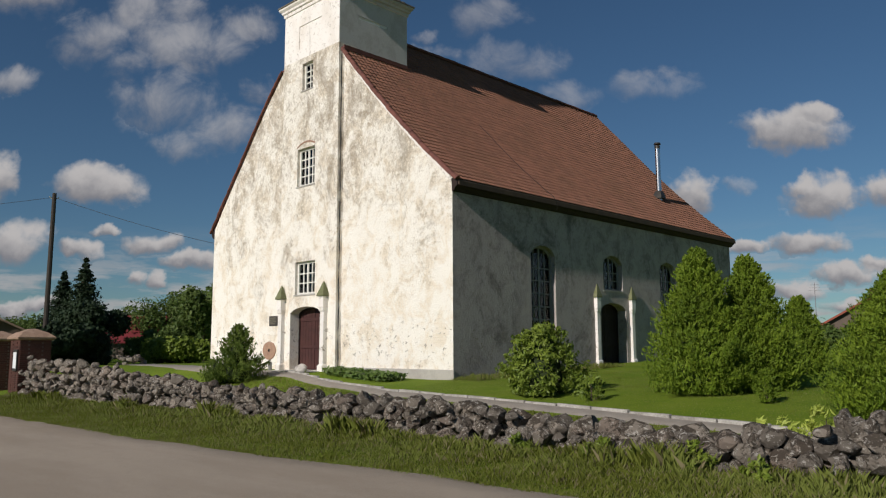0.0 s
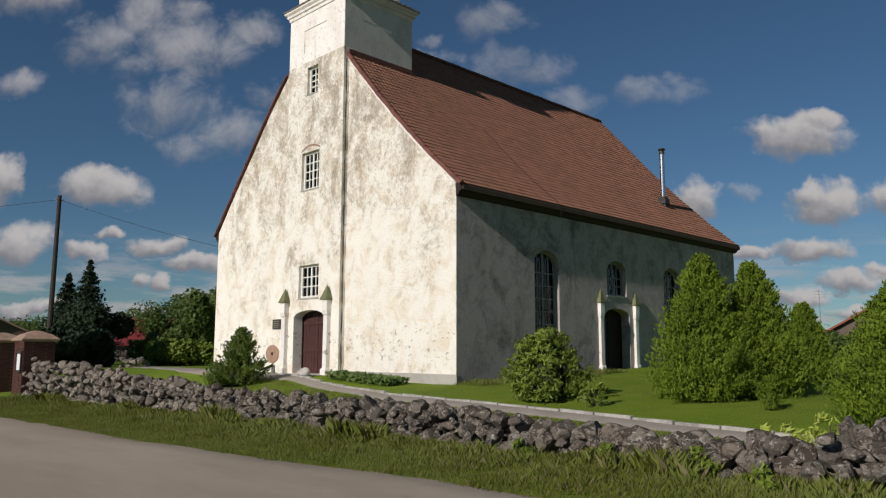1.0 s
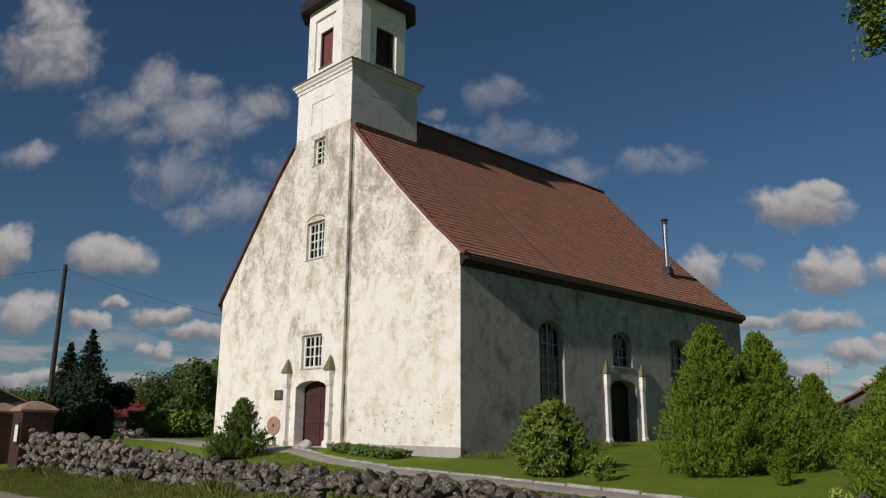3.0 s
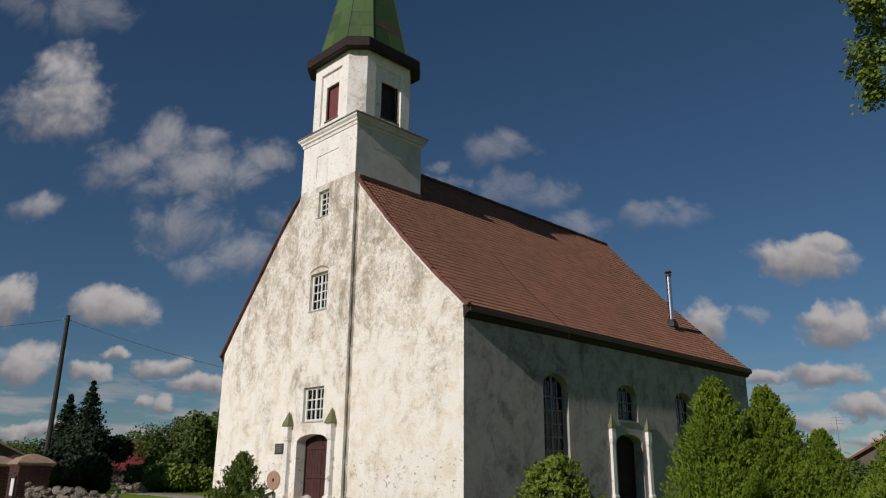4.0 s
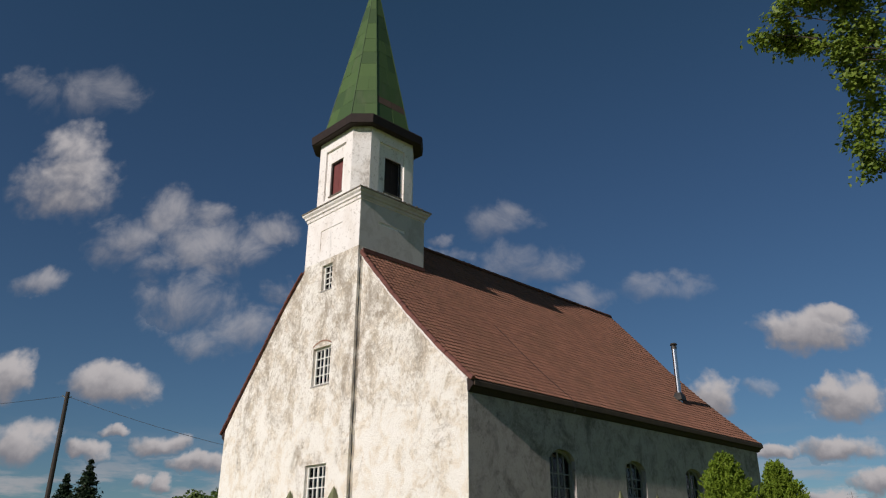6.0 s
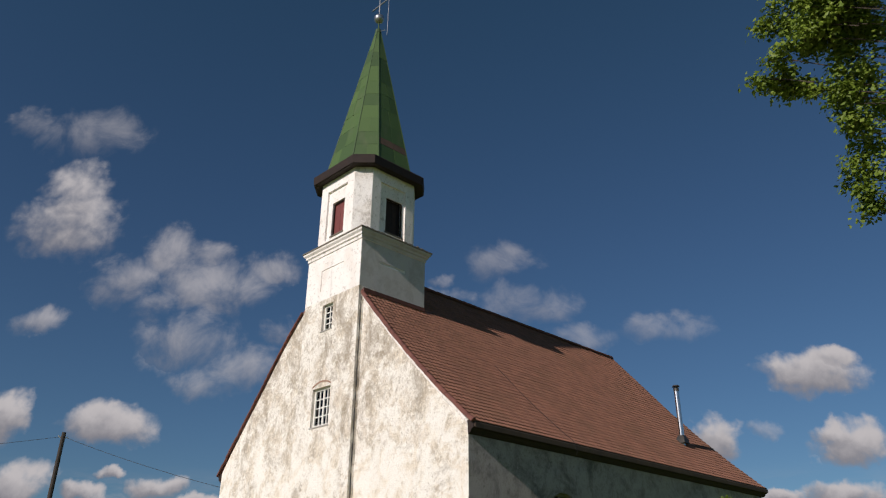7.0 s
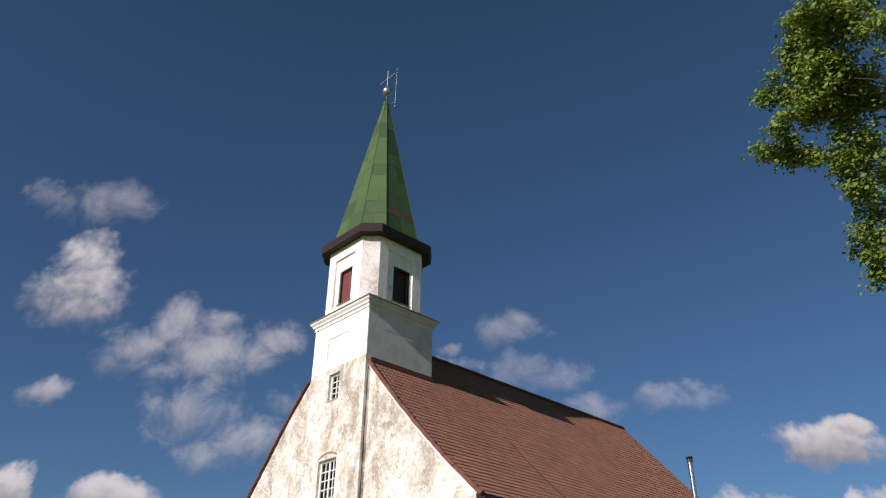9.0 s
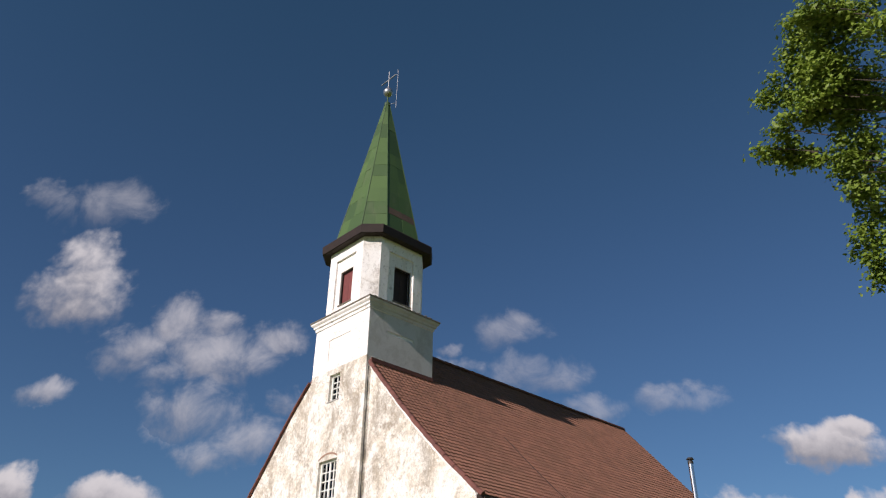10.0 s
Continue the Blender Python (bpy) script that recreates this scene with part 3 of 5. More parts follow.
def window(parent, at, into, u0, u1, v0, v1, rise, cols, rows, mat=M_WHITEWOOD, sash=2, deep=0.13, label="white painted wooden window with small panes"):
    """at(u, v) lies on the wall's outer face, into is the unit way inwards."""
    into = Vector(into)
    back = lambda u, v: at(u, v) + into * deep
    f = 0.09
    outer = arch(u0, u1, v0, v1, rise) if rise else rect(u0, u1, v0, v1)
    inner = arch(u0 + f, u1 - f, v0 + f, v1 - f, rise) if rise else rect(u0 + f, u1 - f, v0 + f, v1 - f)
    bm = bmesh.new()
    plate(bm, [outer, inner], back, into * 0.09)
    frame_ob = part("window", bm, mat, parent, label)
    spring = v1 - rise
    for k in range(1, cols):
        u = u0 + f + (u1 - u0 - 2 * f) * k / cols
        w = 0.045 if sash == 2 and k == cols // 2 else 0.021
        bm = bmesh.new()
        plate(bm, [rect(u - w, u + w, v0 + f, v1 - f - rise * (abs(u - (u0 + u1) / 2) / ((u1 - u0) / 2)) ** 2)], lambda a, b: at(a, b) + into * (deep + 0.015), into * 0.05)
        part("mullion", bm, mat, frame_ob)
    for k in range(1, rows):
        v = v0 + f + (spring - v0 - f) * k / rows if rise else v0 + f + (v1 - v0 - 2 * f) * k / rows
        bm = bmesh.new()
        plate(bm, [rect(u0 + f, u1 - f, v - 0.022, v + 0.022)], lambda a, b: at(a, b) + into * (deep + 0.022), into * 0.04)
        part("glazing_bar", bm, mat, frame_ob)
    us = [u0 + f + (u1 - u0 - 2 * f) * k / cols for k in range(cols + 1)]
    for k in range(cols):
        bm = bmesh.new()
        top = (v1 - f - rise * 0.5) if rise else v1 - f
        plate(bm, [rect(us[k], us[k + 1], v0 + f, top)], lambda a, b: at(a, b) + into * (deep + 0.043), into * 0.005)
        ob = part("pane", bm, M_GLASS, frame_ob)
        ob.visible_shadow = False
    bm = bmesh.new()
    plate(bm, [rect(u0 - 0.04, u1 + 0.04, v0 - 0.05, v0)], lambda a, b: at(a, b) - into * 0.03, into * (deep + 0.15))
    part("sill", bm, M_PLINTH, frame_ob)
    return frame_ob


window(church, on_front(YF), (0, 1, 0), *WIN1, 0, 4, 3)
window(church, on_front(YF), (0, 1, 0), *WIN2, 0, 4, 4)
window(church, on_front(YF), (0, 1, 0), *WIN3, 0, 2, 4, sash=1)
for k, w in enumerate(SIDE):
    window(church, on_side(0), (-1, 0, 0), *w, 0.36, 4, 3 if k == 1 else 7, mat=M_GREYWOOD, deep=0.2, label="tall arched window with dark grey glazing bars")


def door(parent, at, into, loop, u0, u1, v0, v1, mat, label):
    """Two boarded leaves, with ledges, set back in the opening."""
    into = Vector(into)
    m = (u0 + u1) / 2
    bm = bmesh.new()
    plate(bm, [loop, [(m + (u - m) * 0.95, v0 + (v - v0) * 0.965) for u, v in loop]], lambda a, b: at(a, b) + into * 0.42, into * 0.1)
    frame_ob = part("door_frame", bm, M_DARKWOOD, parent)
    n = 10
    for k in range(n):
        a, b = u0 + 0.05 + (u1 - u0 - 0.1) * k / n, u0 + 0.05 + (u1 - u0 - 0.1) * (k + 1) / n
        bm = bmesh.new()
        box(bm, *[sorted_pair for sorted_pair in span(at(a + 0.006, v0 + 0.01) + into * 0.47, at(b - 0.006, v1) + into * 0.53)], 0.006)
        part("board", bm, mat, frame_ob)
    for v in (v0 + 0.85, v1 - 0.5):
        bm = bmesh.new()
        box(bm, *span(at(u0 + 0.08, v) + into * 0.44, at(u1 - 0.08, v + 0.12) + into * 0.47), 0.008)
        part("ledge", bm, mat, frame_ob)
    bm = bmesh.new()
    box(bm, *span(at(m - 0.05, v0 + 0.01) + into * 0.445, at(m + 0.05, v1 - 0.02) + into * 0.468), 0.006)
    part("cover_strip", bm, mat, frame_ob)
    return tagged(frame_ob, label)


def span(a, b):
    return tuple(map(min, a, b)), tuple(map(max, a, b))


bm = bmesh.new()
bow = []
for i in range(13):
    a = -1 + i / 6
    u, v = -8.11 + 0.63 * a, 9.22 + 0.17 * (1 - a * a)
    bow.append([(u, YF + 0.02, v), (u, YF - 0.018, v + 0.01), (u, YF - 0.018, v + 0.075), (u, YF + 0.02, v + 0.09)])
loft(bm, bow)
part("window_arch", bm, M_SANDSTONE, church, "worn flat arch of bare brick over a window")
door(church, on_front(YF), (0, 1, 0), DOOR, -9.0, -6.93, 0.16, 2.6, M_DOOR, "closed dark oxblood boarded double door")
# side doorway: near-black boards stand in for the shade of the opening
door(church, on_side(0), (-1, 0, 0), SDOOR, 8.66, 10.56, 0.2, 2.78, M_DARKWOOD, "dark boards in the side doorway, for the shade of its opening")
bm = bmesh.new()
box(bm, (-9.3, -1.0, -0.1), (-6.6, YF, 0.15), 0.02)
part("doorstep", bm, M_KERB, church)


def pier(parent, at, out, u, w, foot, deep=1.0):
    """A slim pier with a white head block and a mossy pyramid cap."""
    out = Vector(out) * deep
    side = (at(1, 0) - at(0, 0)).normalized()
    c = at(u, 0)

    def ring(z, hw, d):
        return [c + side * s + out * o + Vector((0, 0, z)) for s, o in ((-hw, -0.05), (-hw, d * 0.93), (-hw * 0.9, d), (hw * 0.9, d), (hw, d * 0.93), (hw, -0.05))]
    bm = bmesh.new()
    loft(bm, [ring(foot, w * 0.62, 0.26), ring(foot + 0.35, w * 0.62, 0.26), ring(foot + 0.42, w * 0.48, 0.19), ring(2.40, w * 0.46, 0.18), ring(2.46, w * 0.56, 0.22), ring(2.56, w * 0.58, 0.23)])
    ob = part("pier", bm, M_FLAKED, parent, "slim whitewashed pier beside the door")
    bm = bmesh.new()
    box(bm, *span(c + side * -w * 0.60 + out * -0.02 + Vector((0, 0, 2.56)), c + side * w * 0.60 + out * 0.24 + Vector((0, 0, 3.0))), 0.015)
    part("head_block", bm, M_LIME, ob)
    bm = bmesh.new()
    e = w * 0.80
    base = [c + side * s + out * o for s, o in ((-e, -0.03), (-e, 0.29), (e, 0.29), (e, -0.03))]
    tip = c + out * 0.10
    loft(bm, [[p + Vector((0, 0, 3.0)) for p in base], [p + Vector((0, 0, 3.05)) for p in base], [tip + (p - tip) * 0.05 + Vector((0, 0, 3.58)) for p in base]])
    part("cap", bm, M_MOSS, ob, "mossy green pointed stone cap")


pier(church, on_front(YF), (0, -1, 0), -9.50, 0.26, 0.0)
pier(church, on_front(YF), (0, -1, 0), -6.62, 0.26, 0.0)
pier(church, on_side(0), (1, 0, 0), 8.32, 0.24, 0.1, 0.62)
pier(church, on_side(0), (1, 0, 0), 10.96, 0.24, 0.1, 0.62)

# added dark tube, deepens the stripe of shade beside the tower bay
bm = bmesh.new()
cable(bm, [(XR + 0.045, YF + 0.10 + 0.01 * math.sin(z * 3), z) for z in np.arange(0.0, 12.9, 0.6)], 0.022, 6)
part("downlead", bm, M_WIRE, church, "thin dark tube added to deepen the shaded edge of the tower bay")

# plaque, round stone and a small post by the door
bm = bmesh.new()
box(bm, (-10.86, -0.03, 1.95), (-10.24, 0.0, 2.37), 0.008)
plaque = part("plaque", bm, M_PLAQUE, church, "dark metal plaque with raised lines")
for k in range(4):
    bm = bmesh.new()
    box(bm, (-10.78, -0.034, 2.27 - k * 0.08), (-10.34 - 0.05 * (k % 2), -0.0305, 2.295 - k * 0.08))
    part("line", bm, M_INK, plaque)
bm = bmesh.new()
ring = [(0.44 + 0.006 * math.sin(3 * a), a) for a in [2 * math.pi * i / 28 for i in range(28)]]
loft(bm, [[(-10.82 + 1.12 * r * k * math.cos(a), y, 0.92 + 0.86 * r * k * math.sin(a)) for r, a in ring] for k, y in ((1.0, 0.01), (1.0, -0.03), (0.93, -0.045), (0.5, -0.045))])
part("round_stone", bm, M_SANDSTONE, church, "round pinkish stone set in the plaster")
# flat dark disc, paints the shade of a hole in the stone
bm = bmesh.new()
tube(bm, (-10.80, 0.0, 0.93), (-10.80, -0.048, 0.93), 0.075, 0.075, 14)
part("socket", bm, M_DARKWOOD, church, "dark disc painted as the shaded hole in the round stone")

bm = bmesh.new()
tube(bm, (-10.1, -0.42, -0.1), (-10.08, -0.42, 0.46), 0.085, 0.07, 10)
whole("post", bm, M_GREYWOOD, "short weathered post beside the church door", "post")

# tower above the roof
bm = bmesh.new()
box(bm, (XL + 0.03, YF + 0.03, 13.1), (XR - 0.03, YB, 15.36))
tower = part("tower", bm, M_LIME, church, "square whitewashed tower stage with a stepped cornice")
bm = bmesh.new()
plate(bm, [rect(XL + 0.002, XR - 0.002, 13.1, 15.36), rect(-8.77, -7.2, 13.55, 14.56)], on_front(YF), (0, 0.03, 0))
part("tower_face", bm, M_LIME, tower)
bm = bmesh.new()
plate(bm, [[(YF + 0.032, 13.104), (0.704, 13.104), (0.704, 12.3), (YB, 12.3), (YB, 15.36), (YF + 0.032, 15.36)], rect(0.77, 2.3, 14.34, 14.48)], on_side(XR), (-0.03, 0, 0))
part("tower_face", bm, M_SHADED_LIME, tower, "grey limewashed side of the tower, shade and grime in its colour")
bm = bmesh.new()
box(bm, (XL, 0.7, 12.0), (XR - 0.032, YB - 0.002, 13.1))
part("tower_base", bm, M_PLASTER, tower)


def square(o, z):
    return [(XL - o, YF - o, z), (XR + o, YF - o, z), (XR + o, YB + o, z), (XL - o, YB + o, z)]


bm = bmesh.new()
loft(bm, [square(o, z) for o, z in ((-0.02, 15.24), (0.04, 15.26), (0.05, 15.38), (0.11, 15.42), (0.12, 15.50), (0.20, 15.58), (0.22, 15.67), (0.20, 15.70), (-0.10, 15.78))])
cornice_ob = part("cornice", bm, M_LIME, tower, "stepped white cornice with dirty lead edge")
cornice_ob.data.materials.append(M_SHADED_LIME)
# cornice faces on the shaded side get the darkened limewash
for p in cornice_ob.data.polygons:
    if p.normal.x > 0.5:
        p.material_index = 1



bm = bmesh.new()
loft(bm, [square(o, z) for o, z in ((0.222, 15.655), (0.245, 15.66), (0.24, 15.72), (-0.02, 15.84))])
part("cornice_ledge", bm, M_LEDGE, tower, "grimy sheet covering of the cornice")
rng = random.Random(14)
bm = bmesh.new()
for k in range(26):
    y = YF + 0.1 + 3.4 * rng.random()
    c = Matrix.Translation((XR + rng.uniform(-0.02, 0.16), y, 15.76)) @ Matrix.Rotation(rng.uniform(0, 3), 4, "Z") @ Matrix.Diagonal((rng.uniform(0.05, 0.14), rng.uniform(0.05, 0.12), rng.uniform(0.04, 0.12), 1))
    bmesh.ops.create_icosphere(bm, subdivisions=1, radius=1.0, matrix=c)
part("ledge_debris", bm, M_LEDGE, tower, "crumbled dirty mortar lying on the ledge", kind="stuff")
BX, BY = -7.96, 1.54


def octagon(d, h, z):
    """Long faces d from the axis and 2h wide, short faces between."""
    return [Vector((BX + a, BY + b, z)) for a, b in ((h, -d), (d, -h), (d, h), (h, d), (-h, d), (-d, h), (-d, -h), (-h, -d))]


BD, BH = 1.81, 1.23
bm = bmesh.new()
loft(bm, [octagon(BD - 0.42, BH - 0.2, z) for z in (15.7, 19.06)])
belfry = part("belfry", bm, M_DARKWOOD, church, "white eight-sided belfry with recessed panels")
for k in range(4):
    turn = Matrix.Translation((BX, BY, 0)) @ Matrix.Rotation(math.pi / 2 * k, 4, "Z")
    at = lambda u, v: turn @ Vector((u, -BD, v))
    into = (turn.to_3x3() @ Vector((0, 1, 0)))
    w0, w1, w2, w3 = (-0.32, 0.66, 16.16, 17.90) if k == 1 else (-0.44, 0.46, 16.16, 17.84)
    bm = bmesh.new()
    plate(bm, [rect(-BH, BH, 15.72, 19.06), rect(-0.74, 0.74, 15.98, 18.50)], at, into * 0.1)
    face_ob = part("belfry_face", bm, M_LIME, belfry)
    bm = bmesh.new()
    plate(bm, [rect(-BH, BH, 15.72, 19.06), rect(w0, w1, w2, w3)], lambda u, v: at(u, v) + into * 0.1, into * 0.25)
    part("belfry_face", bm, M_LIME, belfry)
    # red shutters in front; dark panels elsewhere stand for shade in open windows
    for s in (-1, 1):
        bm = bmesh.new()
        lo, hi = sorted(((w0 + w1) / 2, w0 if s < 0 else w1))
        plate(bm, [rect(lo + 0.006, hi - 0.006, w2, w3)], lambda u, v: at(u, v) + into * (0.24 if k == 0 else 0.30), into * 0.03)
        part("shutter", bm, M_SHUTTER if k == 0 else M_DARKWOOD, belfry, "faded red wooden shutter" if k == 0 else "dark panel for the shade in an open belfry window")
    bm = bmesh.new()
    plate(bm, [rect(w0 - 0.05, w1 + 0.05, w2 - 0.06, w2)], lambda u, v: at(u, v) + into * 0.06, into * 0.2)
    part("belfry_sill", bm, M_LEDGE, belfry)
    bm = bmesh.new()
    plate(bm, [rect(w0, w1, w2, w3), rect(w0 + 0.06, w1 - 0.06, w2 + 0.06, w3 - 0.06)], lambda u, v: at(u, v) + into * 0.16, into * 0.05)
    part("shutter_frame", bm, M_DARKWOOD, belfry)
    bm = bmesh.new()
    a, b = turn @ Vector((BH, -BD, 0)), turn @ Vector((BD, -BH, 0))
    n = (turn.to_3x3() @ Vector((-1, 1, 0))).normalized()
    loft(bm, [[a + Vector((0, 0, z)), b + Vector((0, 0, z)), b + n * 0.3 + Vector((0, 0, z)), a + n * 0.3 + Vector((0, 0, z))] for z in (15.72, 19.06)])
    part("belfry_chamfer", bm, M_FLAKED, belfry)

bm = bmesh.new()
loft(bm, [octagon(d, h, z) for d, h, z in ((1.60, 1.05, 19.06), (1.84, 1.25, 19.05), (2.12, 1.43, 19.01), (2.17, 1.46, 19.04), (2.20, 1.48, 19.42), (2.14, 1.44, 19.50), (1.6, 1.0, 19.76))])
part("belfry_cornice", bm, M_DARKWOOD, belfry, "dark brown boxed eaves")

# spire: sheets with raised seams
TIP = 28.78
bm = bmesh.new()
S0, S1 = (1.80, 0.96, 19.66), (0.10, 0.045, TIP)


def spire_ring(s, grow=0.0):
    d, h, z = (S0[i] + (S1[i] - S0[i]) * s for i in range(3))
    return octagon(d + grow, h + grow * 0.42, z)


loft(bm, [spire_ring(0), spire_ring(1)])
spire = part("spire", bm, M_SEAM, church, "tall green eight-sided sheet metal spire")
rng = random.Random(4)
for f in range(8):
    wide = f % 2 == 1
    cuts = [0.0, 0.105, 0.15] if f == 1 else [0.0]
    while cuts[-1] < 0.97:
        cuts.append(min(1.0, cuts[-1] + rng.uniform(0.085, 0.125)))
    for s0, s1 in zip(cuts, cuts[1:]):
        lo, hi = spire_ring(s0, 0.012), spire_ring(s1 - 0.0004, 0.008)
        a, b, c, e = lo[f], lo[(f + 1) % 8], hi[(f + 1) % 8], hi[f]
        splits = [0, rng.uniform(0.35, 0.65), 1] if (b - a).length > 0.9 else [0, 1]
        for u0, u1 in zip(splits, splits[1:]):
            bm = bmesh.new()
            u0, u1 = u0 + 0.002, u1 - 0.002
            lift = rng.uniform(0.001, 0.010)
            out = (b - a).cross(e - a).normalized() * lift
            vs = [bm.verts.new(p + out) for p in (a.lerp(b, u0), a.lerp(b, u1), e.lerp(c, u1), e.lerp(c, u0))]
            bm.faces.new(vs)
            back = [bm.verts.new(v.co - out.normalized() * 0.018) for v in vs]
            for i in range(4):
                bm.faces.new((vs[i], back[i], back[(i + 1) % 4], vs[(i + 1) % 4]))
            brown = f == 1 and 0.10 < s0 < 0.11
            part("sheet", bm, M_RUST if brown else M_GREEN, spire, "brown replacement sheet" if brown else "")
    bm = bmesh.new()
    tube(bm, spire_ring(0, 0.01)[f], spire_ring(1, 0.01)[f], 0.028, 0.02, 6)
    part("seam", bm, M_SEAM, spire)
bm = bmesh.new()
loft(bm, [[Vector((BX + r * math.cos(a), BY + r * math.sin(a), z)) for a in [2 * math.pi * i / 12 for i in range(12)]] for r, z in ((0.17, 28.62), (0.16, 28.82), (0.06, 28.92), (0.035, 29.02), (0.035, 29.5))])
part("finial", bm, M_SEAM, spire)
bm = bmesh.new()
bmesh.ops.create_uvsphere(bm, u_segments=20, v_segments=12, radius=0.27, matrix=pose(BX, BY, 29.62))
part("ball", bm, M_SILVER, spire, "dull silver ball", smooth=True)
bm = bmesh.new()
tube(bm, (BX, BY, 29.8), (BX, BY, 31.15), 0.028)
box(bm, (BX - 0.62, BY - 0.025, 30.52), (BX + 0.62, BY + 0.025, 30.57))
part("cross", bm, M_ROD, spire, "plain metal cross")
bm = bmesh.new()
tube(bm, (BX + 0.62, BY + 0.1, 28.2), (BX + 0.66, BY + 0.1, 30.95), 0.014)
tube(bm, (BX + 0.1, BY, 28.7), (BX + 0.63, BY + 0.1, 28.55), 0.012)
part("lightning_rod", bm, M_ROD, spire)

# roof deck, eaves and verge
ROOF_END = LONG + 0.15
bm = bmesh.new()
loft(bm, [[(x, y, z - 0.10) for x, z in zip(UP_X, UP_Z)] + [(x, y, z - 0.26) for x, z in zip(UP_X[::-1], UP_Z[::-1])] for y in (0.02, ROOF_END)])
roof = part("roof", bm, M_BARE, church, "steep roof of brownish red clay tiles")
bm = bmesh.new()
LEFT = ((WEST - 0.3, 6.55), (-14.39, 8.56), (-12.98, 10.19), (-11.63, 11.76), (-10.33, 13.05), (XM, 15.07))
loft(bm, [[(x, y, z) for x, z in LEFT] + [(x, y, z - 0.12) for x, z in LEFT[::-1]] for y in (0.0, ROOF_END)])
part("roof_slope", bm, M_EDGE_TILE, roof)
bm = bmesh.new()
loft(bm, [[(-0.02, y, 6.62), (0.0, y, 6.18), (0.10, y, 6.22), (0.16, y, 6.32), (0.25, y, 6.36), (0.27, y, 6.60)] for y in (-0.02, ROOF_END)])
part("eaves_board", bm, M_DARKWOOD, roof, "dark brown boxed eaves")
bm = bmesh.new()
loft(bm, [[(WEST + 0.02, y, 6.62), (WEST, y, 6.18), (WEST - 0.2, y, 6.32), (WEST - 0.27, y, 6.55)] for y in (-0.02, ROOF_END)])
part("eaves_board", bm, M_DARKWOOD, roof)

# flashing where the tower stands in the roof, and the conductor cable down the slope
bm = bmesh.new()
box(bm, (XR - 0.01, 0.0, 12.86), (XR + 0.05, YB + 0.04, 13.04), 0.01)
part("flashing_strip", bm, M_EDGE_TILE, roof, "dark red flashing against the tower")
bm = bmesh.new()
cable(bm, [(x, y, slope_z(x) + 0.07) for x, y in ((-3.6, 5.35), (-2.2, 5.3), (-1.1, 5.22), (-0.5, 5.2), (0.05, 5.16), (0.28, 5.2))] + [(0.37, 5.25, 6.5), (0.36, 5.37, 6.25), (0.2, 5.4, 6.1)], 0.011)
part("conductor_cable", bm, M_WIRE, roof, "thin dark cable lying on the tiles")

# steel flue
FX, FY = -1.93, 17.3
bm = bmesh.new()
tube(bm, (FX, FY, 8.4), (FX, FY, 11.2), 0.125, n=16)
flue = part("flue", bm, M_STEEL, church, "shiny stainless steel flue pipe", smooth=False)
bm = bmesh.new()
tube(bm, (FX, FY, 11.2), (FX, FY, 11.34), 0.14, n=16)
tube(bm, (FX, FY, 11.42), (FX, FY, 11.5), 0.19, 0.15, n=16)
for a in range(4):
    tube(bm, (FX + 0.11 * math.cos(a * 1.57), FY + 0.11 * math.sin(a * 1.57), 11.3), (FX + 0.11 * math.cos(a * 1.57), FY + 0.11 * math.sin(a * 1.57), 11.45), 0.012, n=5)
part("cowl", bm, M_IRON, flue, "dark cap of the flue")
bm = bmesh.new()
loft(bm, [[(FX + a * s, FY + b * s, z) for a, b in ((-1, -1), (1, -1), (1, 1), (-1, 1))] for s, z in ((0.24, slope_z(FX) - 0.05), (0.22, 8.75), (0.14, 8.95))])
part("flashing", bm, M_IRON, flue)

# ---- plants: many small leaves as one mesh ----


def leaf_mesh(name, centres, outs, size, mat, rng_np, slim=0.55, droop=0.0, free=0.7, spray=False):
    """Kite-shaped, folded leaves at the centres, facing roughly along outs."""
    n = len(centres)
    o = outs + rng_np.normal(0, free, (n, 3))
    o /= np.linalg.norm(o, axis=1)[:, None]
    t = rng_np.normal(0, 1, (n, 3))
    t[:, 2] -= droop
    if spray:
        # flat sprays that point outwards and up, edge on to the crown
        t = outs * 1.1 + (0, 0, 0.75) + rng_np.normal(0, 0.42, (n, 3))
        o = rng_np.normal(0, 1, (n, 3)) + outs * 0.5
        o /= np.linalg.norm(o, axis=1)[:, None]
    t -= o * (t * o).sum(1)[:, None]
    t /= np.linalg.norm(t, axis=1)[:, None] + 1e-9
    s = np.cross(o, t)
    k = (size * rng_np.uniform(0.65, 1.35, n))[:, None]
    v = np.stack([centres - t * k * 0.5, centres + s * k * slim * 0.5 - o * k * 0.10, centres + t * k * 0.55, centres - s * k * slim * 0.5 - o * k * 0.10], 1).reshape(-1, 3)
    me = bpy.data.meshes.new(name)
    idx = np.arange(n) * 4
    me.from_pydata(v.tolist(), [], np.stack([idx, idx + 1, idx + 2, idx + 3], 1).tolist())
    me.materials.append(mat)
    return me


